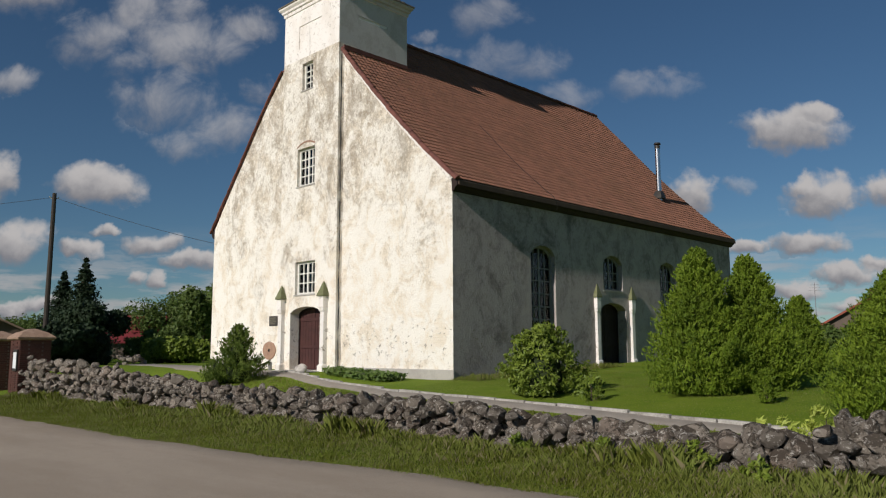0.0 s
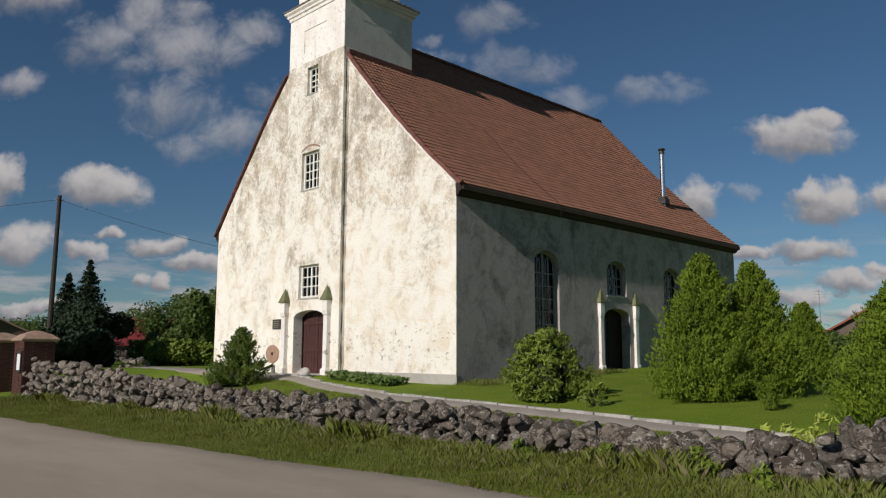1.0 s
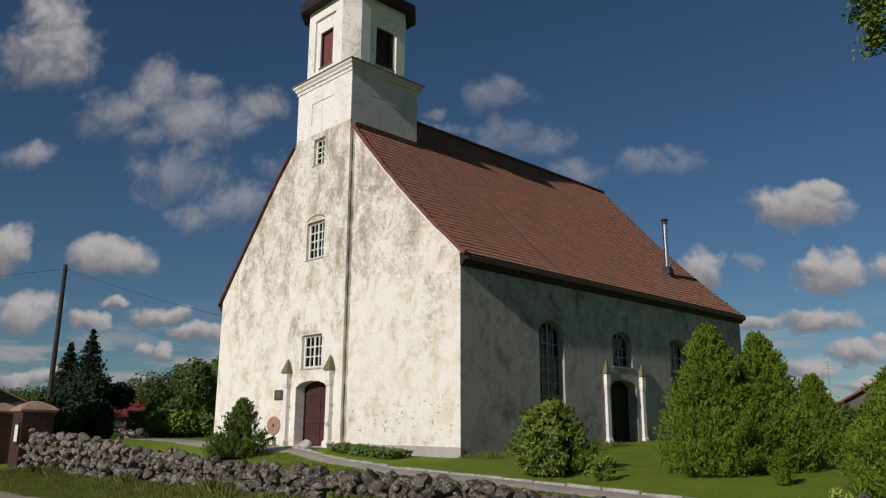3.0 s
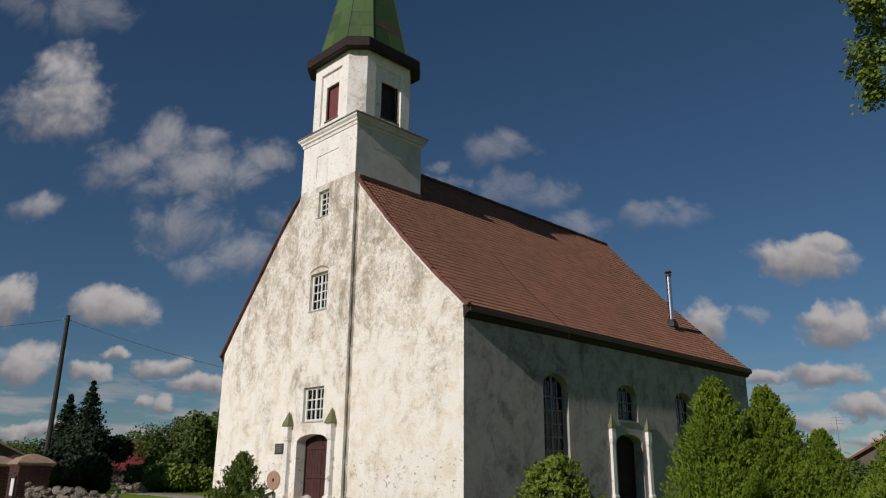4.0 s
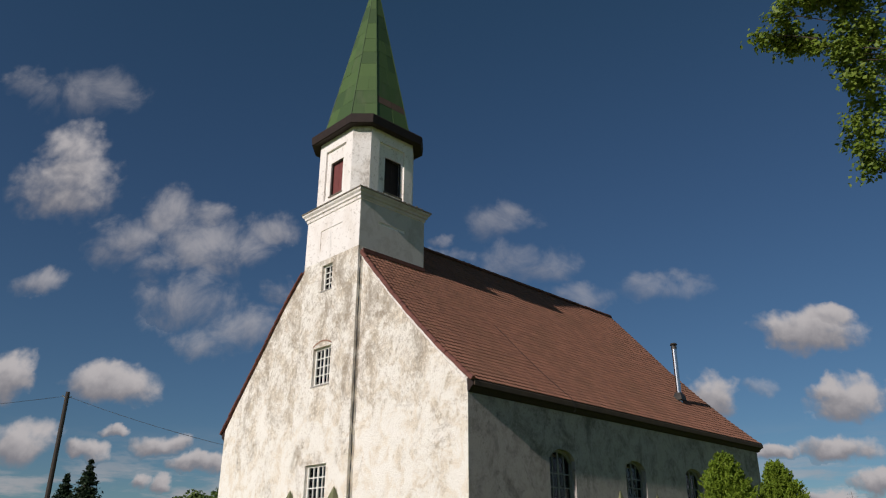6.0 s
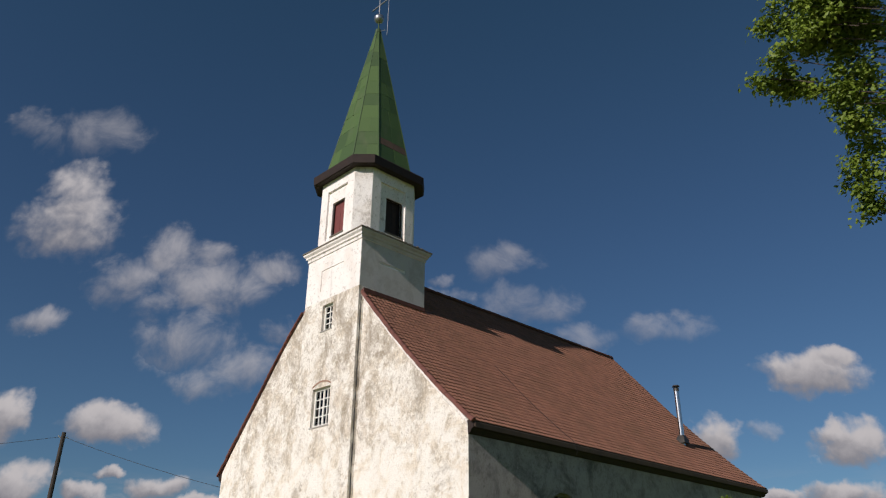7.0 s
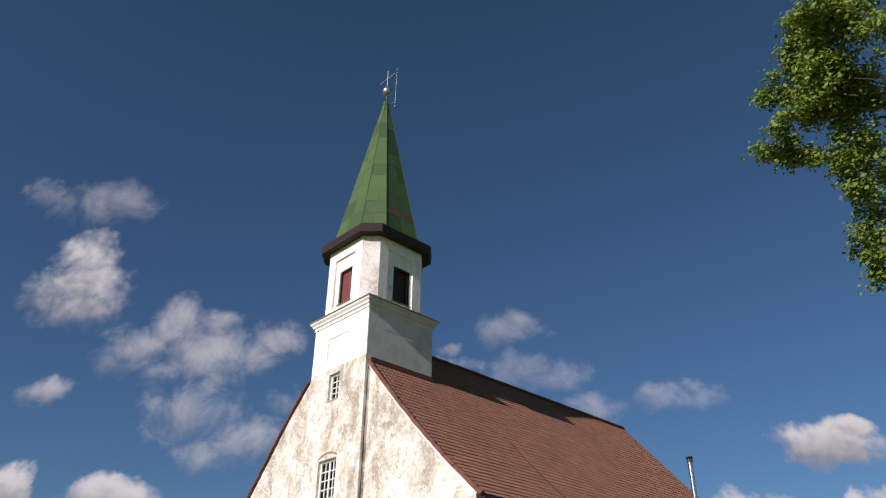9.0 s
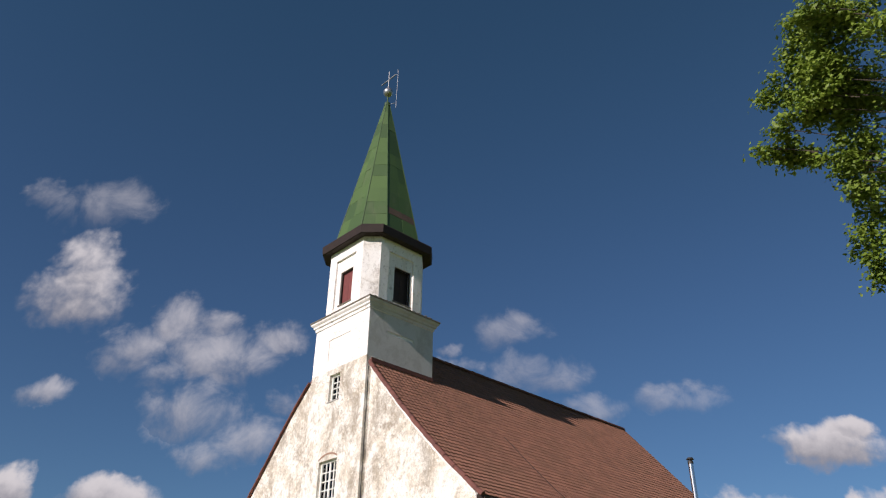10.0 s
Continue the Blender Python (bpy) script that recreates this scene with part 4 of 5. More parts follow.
def hull(rng_np, n, base, height, radius, profile, lumps=0.16, seed=0, fill=0.72, plume=False):
    """Sprays of leaves near the skin of an upright crown; profile(h) is its half width, 0..1, at the height h, 0..1."""
    per = 34
    m = n // per
    h = rng_np.beta(1.0, 1.15, m)
    a = rng_np.uniform(0, 2 * math.pi, m)
    w = np.array([profile(v) for v in h])
    lump = np.array([noise.noise(Vector((math.cos(b) * 1.7 + seed, math.sin(b) * 1.7, c * 4.0))) + 0.6 * noise.noise(Vector((math.cos(b) * 4.5, math.sin(b) * 4.5 + seed, c * 11))) for b, c in zip(a, h)])
    r = radius * w * (1 + lumps * lump * 1.6) * rng_np.uniform(fill, 1.06, m)
    p = np.stack([base[0] + r * np.cos(a), base[1] + r * np.sin(a), base[2] + h * height], 1)
    o = np.stack([np.cos(a), np.sin(a), (1.0 if plume else 0.55) + 0 * a], 1)
    o += rng_np.normal(0, 0.35, o.shape)
    o /= np.linalg.norm(o, axis=1)[:, None]
    reach = radius * 0.22 + 0.06
    if plume:
        reach = (reach * (0.45 + 0.75 * w))[:, None, None]
    t = rng_np.uniform(-0.5, 1.0, (m, per, 1))
    q = p[:, None] + o[:, None] * t * reach * (1.15 if plume else 0.8) + rng_np.normal(0, 1, (m, per, 3)) * reach * (0.22 if plume else 0.26) * (1.15 - t)
    q[:, :, 2] = np.maximum(q[:, :, 2], base[2] + 0.02)
    return q.reshape(-1, 3), np.repeat(o, per, 0)


def trunk_mesh(base, height, r0, lean=(0, 0), limbs=6, seed=1, reach=0.5, start=0.3):
    rr = random.Random(seed)
    bm = bmesh.new()
    b = Vector(base)
    pts = [b + Vector((lean[0] * t, lean[1] * t, height * t)) + Vector((rr.uniform(-1, 1), rr.uniform(-1, 1), 0)) * r0 * 0.6 * (t > 0) for t in (0, 0.15, 0.35, 0.6, 0.85, 1.0)]
    for i in range(5):
        tube(bm, pts[i], pts[i + 1], r0 * (1 - 0.18 * i) * (1.25 if i == 0 else 1), r0 * (1 - 0.18 * (i + 1)), 8)
    for k in range(limbs):
        t = start + (0.95 - start) * k / max(1, limbs - 1)
        p = b + Vector((lean[0] * t, lean[1] * t, height * t))
        a = k * 2.4 + rr.uniform(-0.3, 0.3)
        q = p + Vector((math.cos(a), math.sin(a), 0.5)) * reach * (1.1 - 0.7 * t)
        tube(bm, p, q, r0 * 0.4 * (1.1 - t), r0 * 0.1, 6)
    return bm


def shrub(name, x, y, height, radius, profile, mat, label, category, n=6000, size=0.1, seed=1, group="", lumps=0.16, slim=0.55, z=None, droop=0.0, fill=0.72, spray=False):
    z = ground_z(x, y) - 0.02 if z is None else z
    rn = np.random.default_rng(seed)
    ob = thing(name, (x, y, z), label, category, group)
    part("trunk", trunk_mesh((x, y, z - 0.05), height * 0.8, max(0.03, radius * 0.06), seed=seed, reach=radius * 0.7, start=0.1, limbs=9), M_BARK, ob)
    p, o = hull(rn, n, (x, y, z + 0.02), height, radius, profile, lumps, seed * 3.7, fill, spray)
    hang(new("crown", leaf_mesh("crown", p, o, size, mat, rn, slim, droop, spray=spray)), ob)
    if radius < 0.5:
        return ob
    # a solid core closes the crown; its dark colour paints the shade inside
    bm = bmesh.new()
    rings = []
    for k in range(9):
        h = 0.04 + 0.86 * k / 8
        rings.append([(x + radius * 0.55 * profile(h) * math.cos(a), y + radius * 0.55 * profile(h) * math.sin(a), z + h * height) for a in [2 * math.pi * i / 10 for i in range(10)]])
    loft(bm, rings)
    part("core", bm, M_INNER_SHADE, ob)
    return ob


# dark green for the shrub cores, inner shade put into the colour
M_INNER_SHADE = material("inner_crown_shade", plain((0.030, 0.045, 0.012), (0.020, 0.030, 0.010), 6), 0.9)


def cone(h):
    return min(1.0, 0.55 + h * 4) * (1 - h) ** 0.68


def egg(h):
    return min(1.0, 0.55 + h * 3.0) * max(0.0, 1 - h ** 2.6) ** 0.6


def ball(h):
    return math.sqrt(max(0.02, 1 - (1.9 * h - 0.9) ** 2)) if h < 0.999 else 0.1


def spindle(h):
    return min(1.0, 0.62 + h * 3.0) * (1 - h) ** 0.74


# thujas and bushes on the lawn
shrub("thuja", 9.0, -1.05, 3.25, 1.14, spindle, M_THUJA, "tall bright green conical thuja on the lawn", "thuja", 56000, 0.082, 3, "thujas on the lawn", slim=0.34, lumps=0.36, fill=0.52, spray=True)
shrub("thuja", 9.6, 0.25, 3.12, 1.06, spindle, M_THUJA, "bright green conical thuja growing into its neighbour", "thuja", 50000, 0.082, 4, "thujas on the lawn", slim=0.34, lumps=0.36, fill=0.52, spray=True)
shrub("thuja", 8.6, 6.2, 2.25, 0.84, spindle, M_THUJA, "smaller green conical thuja further along the lawn", "thuja", 26000, 0.09, 5, "thujas on the lawn", slim=0.34, lumps=0.34, fill=0.52, spray=True)
shrub("thuja", 13.66, -3.2, 2.45, 1.02, spindle, M_THUJA, "broad green thuja near the stone wall", "thuja", 56000, 0.072, 6, "thujas on the lawn", slim=0.34, lumps=0.36, fill=0.52, spray=True)
shrub("thuja", 14.75, -2.2, 2.6, 1.0, spindle, M_THUJA, "broad green thuja at the edge of the lawn", "thuja", 22000, 0.10, 16, "thujas on the lawn", slim=0.34, lumps=0.34, fill=0.52, spray=True)
shrub("thuja", 11.0, -2.35, 0.64, 0.19, egg, M_THUJA, "very small young thuja on the lawn", "thuja", 2200, 0.055, 7, "thujas on the lawn", slim=0.36, lumps=0.3, fill=0.3, spray=True)
shrub("bush", 5.6, -2.65, 1.62, 0.92, egg, M_BUSH, "leafy green bush in front of the side wall", "bush", 9000, 0.11, 8, lumps=0.34, slim=0.42, droop=0.8, fill=0.5)
shrub("bush", 7.35, -3.1, 0.55, 0.30, ball, M_BUSH, "low offshoot of the leafy bush", "bush", 420, 0.11, 18, lumps=0.35, slim=0.42, droop=0.8, fill=0.4)
shrub("shrub", -7.7, -3.3, 2.0, 0.98, spindle, M_SHRUB, "dark green bushy shrub beside the church door path", "shrub", 9000, 0.10, 9, lumps=0.40, slim=0.4, fill=0.55, spray=True)
shrub("shrub", -8.3, -3.7, 0.85, 0.55, ball, M_SHRUB, "low dark green shrub under its taller neighbour", "shrub", 3000, 0.10, 29, lumps=0.35, slim=0.4, fill=0.5, spray=True)
for k, (x, y) in enumerate(((13.25, -6.9), (13.0, -7.45), (13.6, -7.5), (13.3, -5.9))):
    shrub("yellow_plant", x, y, 0.6, 0.26, ball, M_YELLOW, "low yellow-green plant behind the stone wall", "plant", 330, 0.12, 20 + k, "yellow plants", slim=0.35, droop=-1.2, fill=0.3)

for k, (x, y, h) in enumerate(((11.35, -8.95, 0.34), (12.75, -9.0, 0.38), (9.9, -8.85, 0.26), (13.6, -9.1, 0.28))):
    shrub("weed", x, y, h, 0.2, ball, M_BUSH, "leafy weed at the foot of the stone wall", "weed", 340, 0.075, 120 + k, "weeds by the wall", slim=0.5, fill=0.3)

# border of broad leaves along the foot of the gable
rn = np.random.default_rng(12)
n = 1500
px = rn.uniform(-5.6, -1.4, n)
py = rn.uniform(-1.15, -0.2, n) - 0.12 * (px + 5.6)
pz = np.array([ground_z(a, b) for a, b in zip(px, py)]) + rn.uniform(0.02, 0.24, n)
ob = tagged(new("border_plants", leaf_mesh("border_plants", np.stack([px, py, pz], 1), np.tile((0, -0.4, 1.0), (n, 1)), 0.17, M_HOSTA, rn, 0.6, free=0.5)),
            "low border of broad green leaves under the wall", "plants", kind="stuff")

# pale boulder beside the path
def boulder(seed, flat=0.75, sub=2):
    bm = bmesh.new()
    bmesh.ops.create_icosphere(bm, subdivisions=sub, radius=1.0)
    rr = random.Random(seed)
    cuts = [(Vector((rr.uniform(-1, 1), rr.uniform(-1, 1), rr.uniform(-1, 1))).normalized(), rr.uniform(0.48, 0.78)) for _ in range(11)]
    for v in bm.verts:
        for n, d in cuts:
            over = v.co.dot(n) - d
            if over > 0:
                v.co -= n * over * 0.98
        v.co *= 1 + 0.16 * noise.noise(v.co * 1.6 + Vector((seed * 3.1, 0, 0)))
        v.co.z *= flat
    return bm


def pale_rock(K, at):
    n = K.noise(at, 6, 5, 0.6)
    return K.mix(K.ramp(n, 0.4, 0.65), (0.52, 0.49, 0.45), (0.32, 0.29, 0.27)), n


M_PALE = material("pale_boulder", pale_rock, 0.9, bump=0.02)
bm = boulder(31)
bmesh.ops.transform(bm, matrix=pose(-6.55, -1.35, ground_z(-6.55, -1.35) + 0.14, 0, 8, 20) @ Matrix.Diagonal((0.34, 0.28, 0.26, 1)), verts=bm.verts[:])
whole("boulder", bm, M_PALE, "pale rounded boulder beside the church path", "boulder", smooth=True)

# ---- dry stone wall ----
WALL_X = (-14.0, -10, -5.5, 0, 4.7, 7.2, 9.2, 11.3, 13, 14.3, 22)
WALL_T = (0.72, 0.64, 0.38, 0.16, 0.12, 0.17, 0.0, -0.09, -0.04, 0.05, 0.05)


def wall_y(x):
    return -8.3 - 0.25 * step(x, 9, 14) - 0.15 * math.sin(x * 0.35)


wall = thing("stone_wall", (2, -8.3, -0.6), "dry stone wall of rounded grey lichened fieldstones", "stone wall")
shapes = [finish(boulder(100 + k, 0.84), "stone", M_STONE) for k in range(14)]
rr = random.Random(21)
fv, ff = [], []


def put_stone(m, single):
    if single:
        ob = new("stone", rr.choice(shapes))
        hang(ob, wall)
        ob.matrix_basis = m
    else:
        me = rr.choice(shapes)
        k = len(fv)
        fv.extend(tuple(m @ v.co) for v in me.vertices)
        ff.extend(tuple(i + k for i in p.vertices) for p in me.polygons)


count = 0
for row in range(4):
    x = -13.6 + rr.uniform(0, 0.3)
    while x < 20:
        foot, top = road_level(x) - 0.06, float(np.interp(x, WALL_X, WALL_T))
        tall = top - foot
        n_row = 3 if tall < 0.72 else 4
        r = rr.choice((rr.uniform(0.12, 0.17), rr.uniform(0.15, 0.25))) * (0.95 if row else 1.15)
        if row < n_row:
            z = foot + tall * (row + 0.5) / n_row + rr.uniform(-0.05, 0.05)
            if row == n_row - 1:
                z = top - r * 0.62 + rr.uniform(-0.14, 0.10)
            y = wall_y(x) - 0.30 + 0.09 * row + rr.uniform(-0.08, 0.08)
            m = pose(x + r * 0.8, y, z, rr.uniform(-25, 25), rr.uniform(-25, 25), rr.uniform(0, 360)) @ Matrix.Diagonal((r * rr.uniform(1.0, 1.3), r * rr.uniform(0.85, 1.05), r * rr.uniform(0.82, 1.05), 1))
            near = -3 < x < 15.2 and count < 295
            count += near
            put_stone(m, near)
        x += r * rr.uniform(1.7, 2.1)
# the back face, and chips in the gaps
for row in range(3):
    x = -13.6
    while x < 20:
        foot, top = road_level(x) + 0.05, float(np.interp(x, WALL_X, WALL_T)) - 0.08
        r = rr.uniform(0.2, 0.3)
        put_stone(pose(x, wall_y(x) + 0.22 - 0.05 * row, foot + (top - foot) * (row + 0.5) / 3, rr.uniform(-30, 30), 0, rr.uniform(0, 360)) @ Matrix.Diagonal((r * 1.2, r, r, 1)), False)
        x += r * 1.7
x = -13.5
while x < 19:
    foot, top = road_level(x), float(np.interp(x, WALL_X, WALL_T))
    r = rr.uniform(0.06, 0.12)
    put_stone(pose(x, wall_y(x) - 0.42 + rr.uniform(-0.05, 0.12), rr.uniform(foot + 0.05, top - 0.12), rr.uniform(0, 90), rr.uniform(0, 90), 0) @ Matrix.Diagonal((r, r, r, 1)), False)
    x += 0.30
# heap of smaller stones where the wall turns back along the lawn
for k in range(150):
    t = rr.random()
    x, y = 14.15 + 1.0 * t + rr.uniform(-0.4, 0.5), -7.7 + 3.2 * t + rr.uniform(-0.4, 0.4)
    r = rr.uniform(0.11, 0.2)
    put_stone(pose(x, y, ground_z(x, y) + rr.uniform(0.0, 0.62) * (1 - 0.2 * t), rr.uniform(0, 90), rr.uniform(0, 90), rr.uniform(0, 90)) @ Matrix.Diagonal((r * 1.2, r, r * 0.9, 1)), False)
me = bpy.data.meshes.new("wall_core")
me.from_pydata(fv, [], ff)
me.materials.append(M_STONE)
tagged(hang(new("wall_core", me), wall), kind="stuff")

# heap of stones in the yard by the hedge
bm = bmesh.new()
ob = thing("stone_heap", (-22.5, 1.0, 0), "small heap of pale fieldstones by the hedge", "stones")
for k in range(16):
    o2 = new("stone", shapes[k % 14])
    hang(o2, ob)
    o2.matrix_basis = pose(-29 + rr.uniform(-1.3, 1.3), 1.8 + rr.uniform(-0.5, 0.5), 0.05 + rr.uniform(0, 0.5), rr.uniform(0, 90), 0, rr.uniform(0, 360)) @ Matrix.Diagonal((0.26, 0.24, 0.2, 1))
bm.free()

# ---- brick gate pillars ----


def pillar(x, y, label, board):
    z0 = ground_z(x, y) - 0.05
    ob = thing("gate_pillar", (x, y, z0), label, "pillar", "brick gate pillars")
    h = 1.38 - z0
    bm = bmesh.new()
    box(bm, (x - 0.535, y - 0.535, z0), (x + 0.535, y + 0.535, z0 + h - 0.02))
    core = part("core", bm, M_MORTAR, ob)
    brick_me = BRICKS
    rows = int(h / 0.075)
    for r in range(rows):
        for face in range(4):
            turn = Matrix.Translation((x, y, 0)) @ Matrix.Rotation(face * math.pi / 2, 4, "Z")
            if face in (2,):
                continue
            for k in range(4):
                u = -0.405 + 0.27 * k + (0.0 if r % 2 else -0.0)
                b = new("brick", brick_me)
                hang(b, ob)
                b.matrix_basis = turn @ pose(u + (0.06 if r % 2 else -0.06) * (0 < k < 3), -0.54, z0 + 0.04 + r * 0.075)
    bm = bmesh.new()
    sq = lambda e, z: [(x - e, y - e, z), (x + e, y - e, z), (x + e, y + e, z), (x - e, y + e, z)]
    loft(bm, [sq(0.58, z0 + h - 0.02), sq(0.66, z0 + h + 0.03), sq(0.67, z0 + h + 0.09), sq(0.45, z0 + h + 0.27), sq(0.14, z0 + h + 0.40), sq(0.05, z0 + h + 0.42)])
    part("cap", bm, M_CAPTILE, ob, "orange-brown worn pyramid cap")
    if board:
        bm = bmesh.new()
        box(bm, (x + 0.02, y - 0.62, z0 + 0.95), (x + 0.48, y - 0.56, z0 + 1.75), 0.01)
        b = part("notice_board", bm, M_IRON, ob, "small framed notice board")
        bm = bmesh.new()
        box(bm, (x + 0.07, y - 0.626, z0 + 1.05), (x + 0.43, y - 0.6205, z0 + 1.65))
        part("notice", bm, M_PAPER, b, "pale paper notice")
    return ob


BRICKS = finish(box(bmesh.new(), (-0.13, -0.02, -0.032), (0.13, 0.05, 0.032)), "brick", M_BRICK)
M_CAPTILE = material("pillar_cap", plain((0.40, 0.28, 0.205), (0.26, 0.17, 0.125), 4), 0.85, bump=0.01)
pillar(-14.6, -8.15, "red brick gate pillar with a notice board and pyramid cap", True)
pillar(-19.3, -8.0, "red brick gate pillar with a pyramid cap", False)

# ---- timber pole and wires ----
PX, PY = EYE[0] - 0.953 * 52, EYE[1] + 0.306 * 52
pole = thing("utility_pole", (PX, PY, 0), "leaning dark timber utility pole", "pole")
bm = bmesh.new()
tube(bm, (PX - 0.30, PY + 0.05, -0.3), (PX + 0.05, PY, 10.55), 0.17, 0.12, 10)
part("shaft", bm, M_POLE, pole)
for k in (-1, 1):
    bm = bmesh.new()
    tube(bm, (PX, PY + 0.12 * k, 10.2), (PX, PY + 0.28 * k, 10.32), 0.03, n=6)
    part("insulator", bm, M_WHITEWOOD, pole)


def wire(a, b, sag):
    bm = bmesh.new()
    a, b = Vector(a), Vector(b)
    cable(bm, [a.lerp(b, t / 20) - Vector((0, 0, 4 * sag * (t / 20) * (1 - t / 20))) for t in range(21)], 0.013)
    whole("wire", bm, M_WIRE, "thin dark overhead wire from the pole", "wire", "overhead wires")


wire((PX, PY, 10.3), (-16.0, 9.0, 5.4), 0.5)
wire((PX, PY, 10.3), (PX - 30, PY - 22, 10.2), 0.8)

# ---- distant trees and houses ----


def bearing(dx, dy, dist):
    return EYE[0] + dx * dist, EYE[1] + dy * dist


def spruce(x, y, height, radius, seed, label):
    rn = np.random.default_rng(seed)
    ob = thing("spruce", (x, y, 0), label, "spruce", "dark spruces")
    part("trunk", trunk_mesh((x, y, -0.1), height * 0.97, radius * 0.07, limbs=3, seed=seed), M_BARK, ob)
    cs, os_ = [], []
    for t in range(22):
        h = 0.06 + 0.93 * t / 21 + rn.uniform(-0.012, 0.012)
        reach = radius * (1 - h) ** 1.1 + 0.05
        for b in range(11):
            a = 2 * math.pi * b / 11 + t * 0.7 + rn.uniform(-0.2, 0.2)
            length = reach * rn.uniform(0.75, 1.12)
            k = rn.uniform(0.0, 1, 40)
            p = np.stack([x + length * k * math.cos(a), y + length * k * math.sin(a), h * height - 0.45 * length * k + 0.14 * length * k * k], 1)
            cs.append(p + rn.normal(0, 0.06 * radius * (1.2 - h), p.shape))
            os_.append(np.tile((math.cos(a) * 0.4, math.sin(a) * 0.4, 1.0), (40, 1)))
    hang(new("crown", leaf_mesh("crown", np.concatenate(cs), np.concatenate(os_), 0.25, M_SPRUCE, rn, 0.5, 0.5)), ob)
    return ob


def leafy(x, y, height, radius, seed, mat, label, name="tree", n=5000, size=0.3, base=0.12, group="trees beyond the churchyard"):
    rn = np.random.default_rng(seed)
    ob = thing(name, (x, y, 0), label, "tree" if name == "tree" else "bush", group)
    part("trunk", trunk_mesh((x, y, -0.1), height * 0.7, radius * 0.07 + 0.05, limbs=7, seed=seed, reach=radius * 0.6), M_BARK, ob)
    blobs = [(rn.normal(0, 0.42, 3) * (radius, radius, height * 0.30) + (x, y, height * (0.5 + base / 2)), radius * rn.uniform(0.32, 0.55)) for _ in range(16)]
    cs, os_ = [], []
    for c, r in blobs:
        m = n // 16
        d = rn.normal(0, 1, (m, 3))
        d /= np.linalg.norm(d, axis=1)[:, None]
        p = c + d * (r * rn.uniform(0.7, 1.05, m))[:, None]
        keep = (p[:, 2] > height * base * 0.5) & (p[:, 2] < height * 1.02)
        cs.append(p[keep])
        os_.append(d[keep])
    hang(new("crown", leaf_mesh("crown", np.concatenate(cs), np.concatenate(os_), size, mat, rn, 0.7)), ob)
    return ob


x, y = bearing(-0.947, 0.321, 66)
spruce(x, y, 6.9, 3.9, 41, "dark blue-green spruce behind the gate")
x, y = bearing(-0.940, 0.342, 64)
spruce(x, y, 7.8, 4.2, 42, "tall dark spruce behind the gate")
for k, (dx, dy, dist, h, r) in enumerate(((-0.9375, 0.348, 56, 5.6, 1.9), (-0.943, 0.333, 53, 3.2, 1.7), (-0.950, 0.312, 52, 2.6, 1.5))):
    x, y = bearing(dx, dy, dist)
    leafy(x, y, h, r, 50 + k, M_SPRUCE, "dense very dark evergreen clump", "bush", 9000, 0.26, 0.0, "dark evergreen clump")
x, y = bearing(-0.902, 0.433, 90)
leafy(x, y, 7.4, 3.6, 60, M_WOODS, "round green tree beyond the houses", n=6000)
x, y = bearing(-0.884, 0.468, 66)
leafy(x, y, 7.2, 2.3, 61, M_WOODS, "tall dark green tree close to the church", n=5000)
x, y = bearing(-0.889, 0.457, 72)
leafy(x, y, 4.2, 2.4, 62, M_WOODS, "green tree beside the church", n=5000)
x, y = bearing(-0.921, 0.390, 120)
leafy(x, y, 8.0, 2.6, 63, M_WOODS, "small far round-topped tree", n=2500)
for k, (dx, dy, dist, h, r, m) in enumerate(((-0.899, 0.437, 58, 1.9, 1.7, M_BUSH), (-0.906, 0.424, 58, 1.7, 1.6, M_BUSH), (-0.891, 0.453, 57, 1.8, 1.6, M_BUSH), (-0.905, 0.425, 66, 2.9, 1.7, M_WOODS),
                                             (-0.915, 0.403, 68, 1.9, 1.6, M_WOODS), (-0.956, 0.293, 85, 4.4, 3.8, M_WOODS), (-0.962, 0.275, 90, 4.0, 3.6, M_WOODS), (-0.950, 0.312, 74, 3.2, 2.0, M_WOODS))):
    x, y = bearing(dx, dy, dist)
    leafy(x, y, h, r, 70 + k, m, "bright leafy garden bush" if m is M_BUSH else "dull green garden bush", "bush", 4500, 0.24, 0.0, "garden bushes")


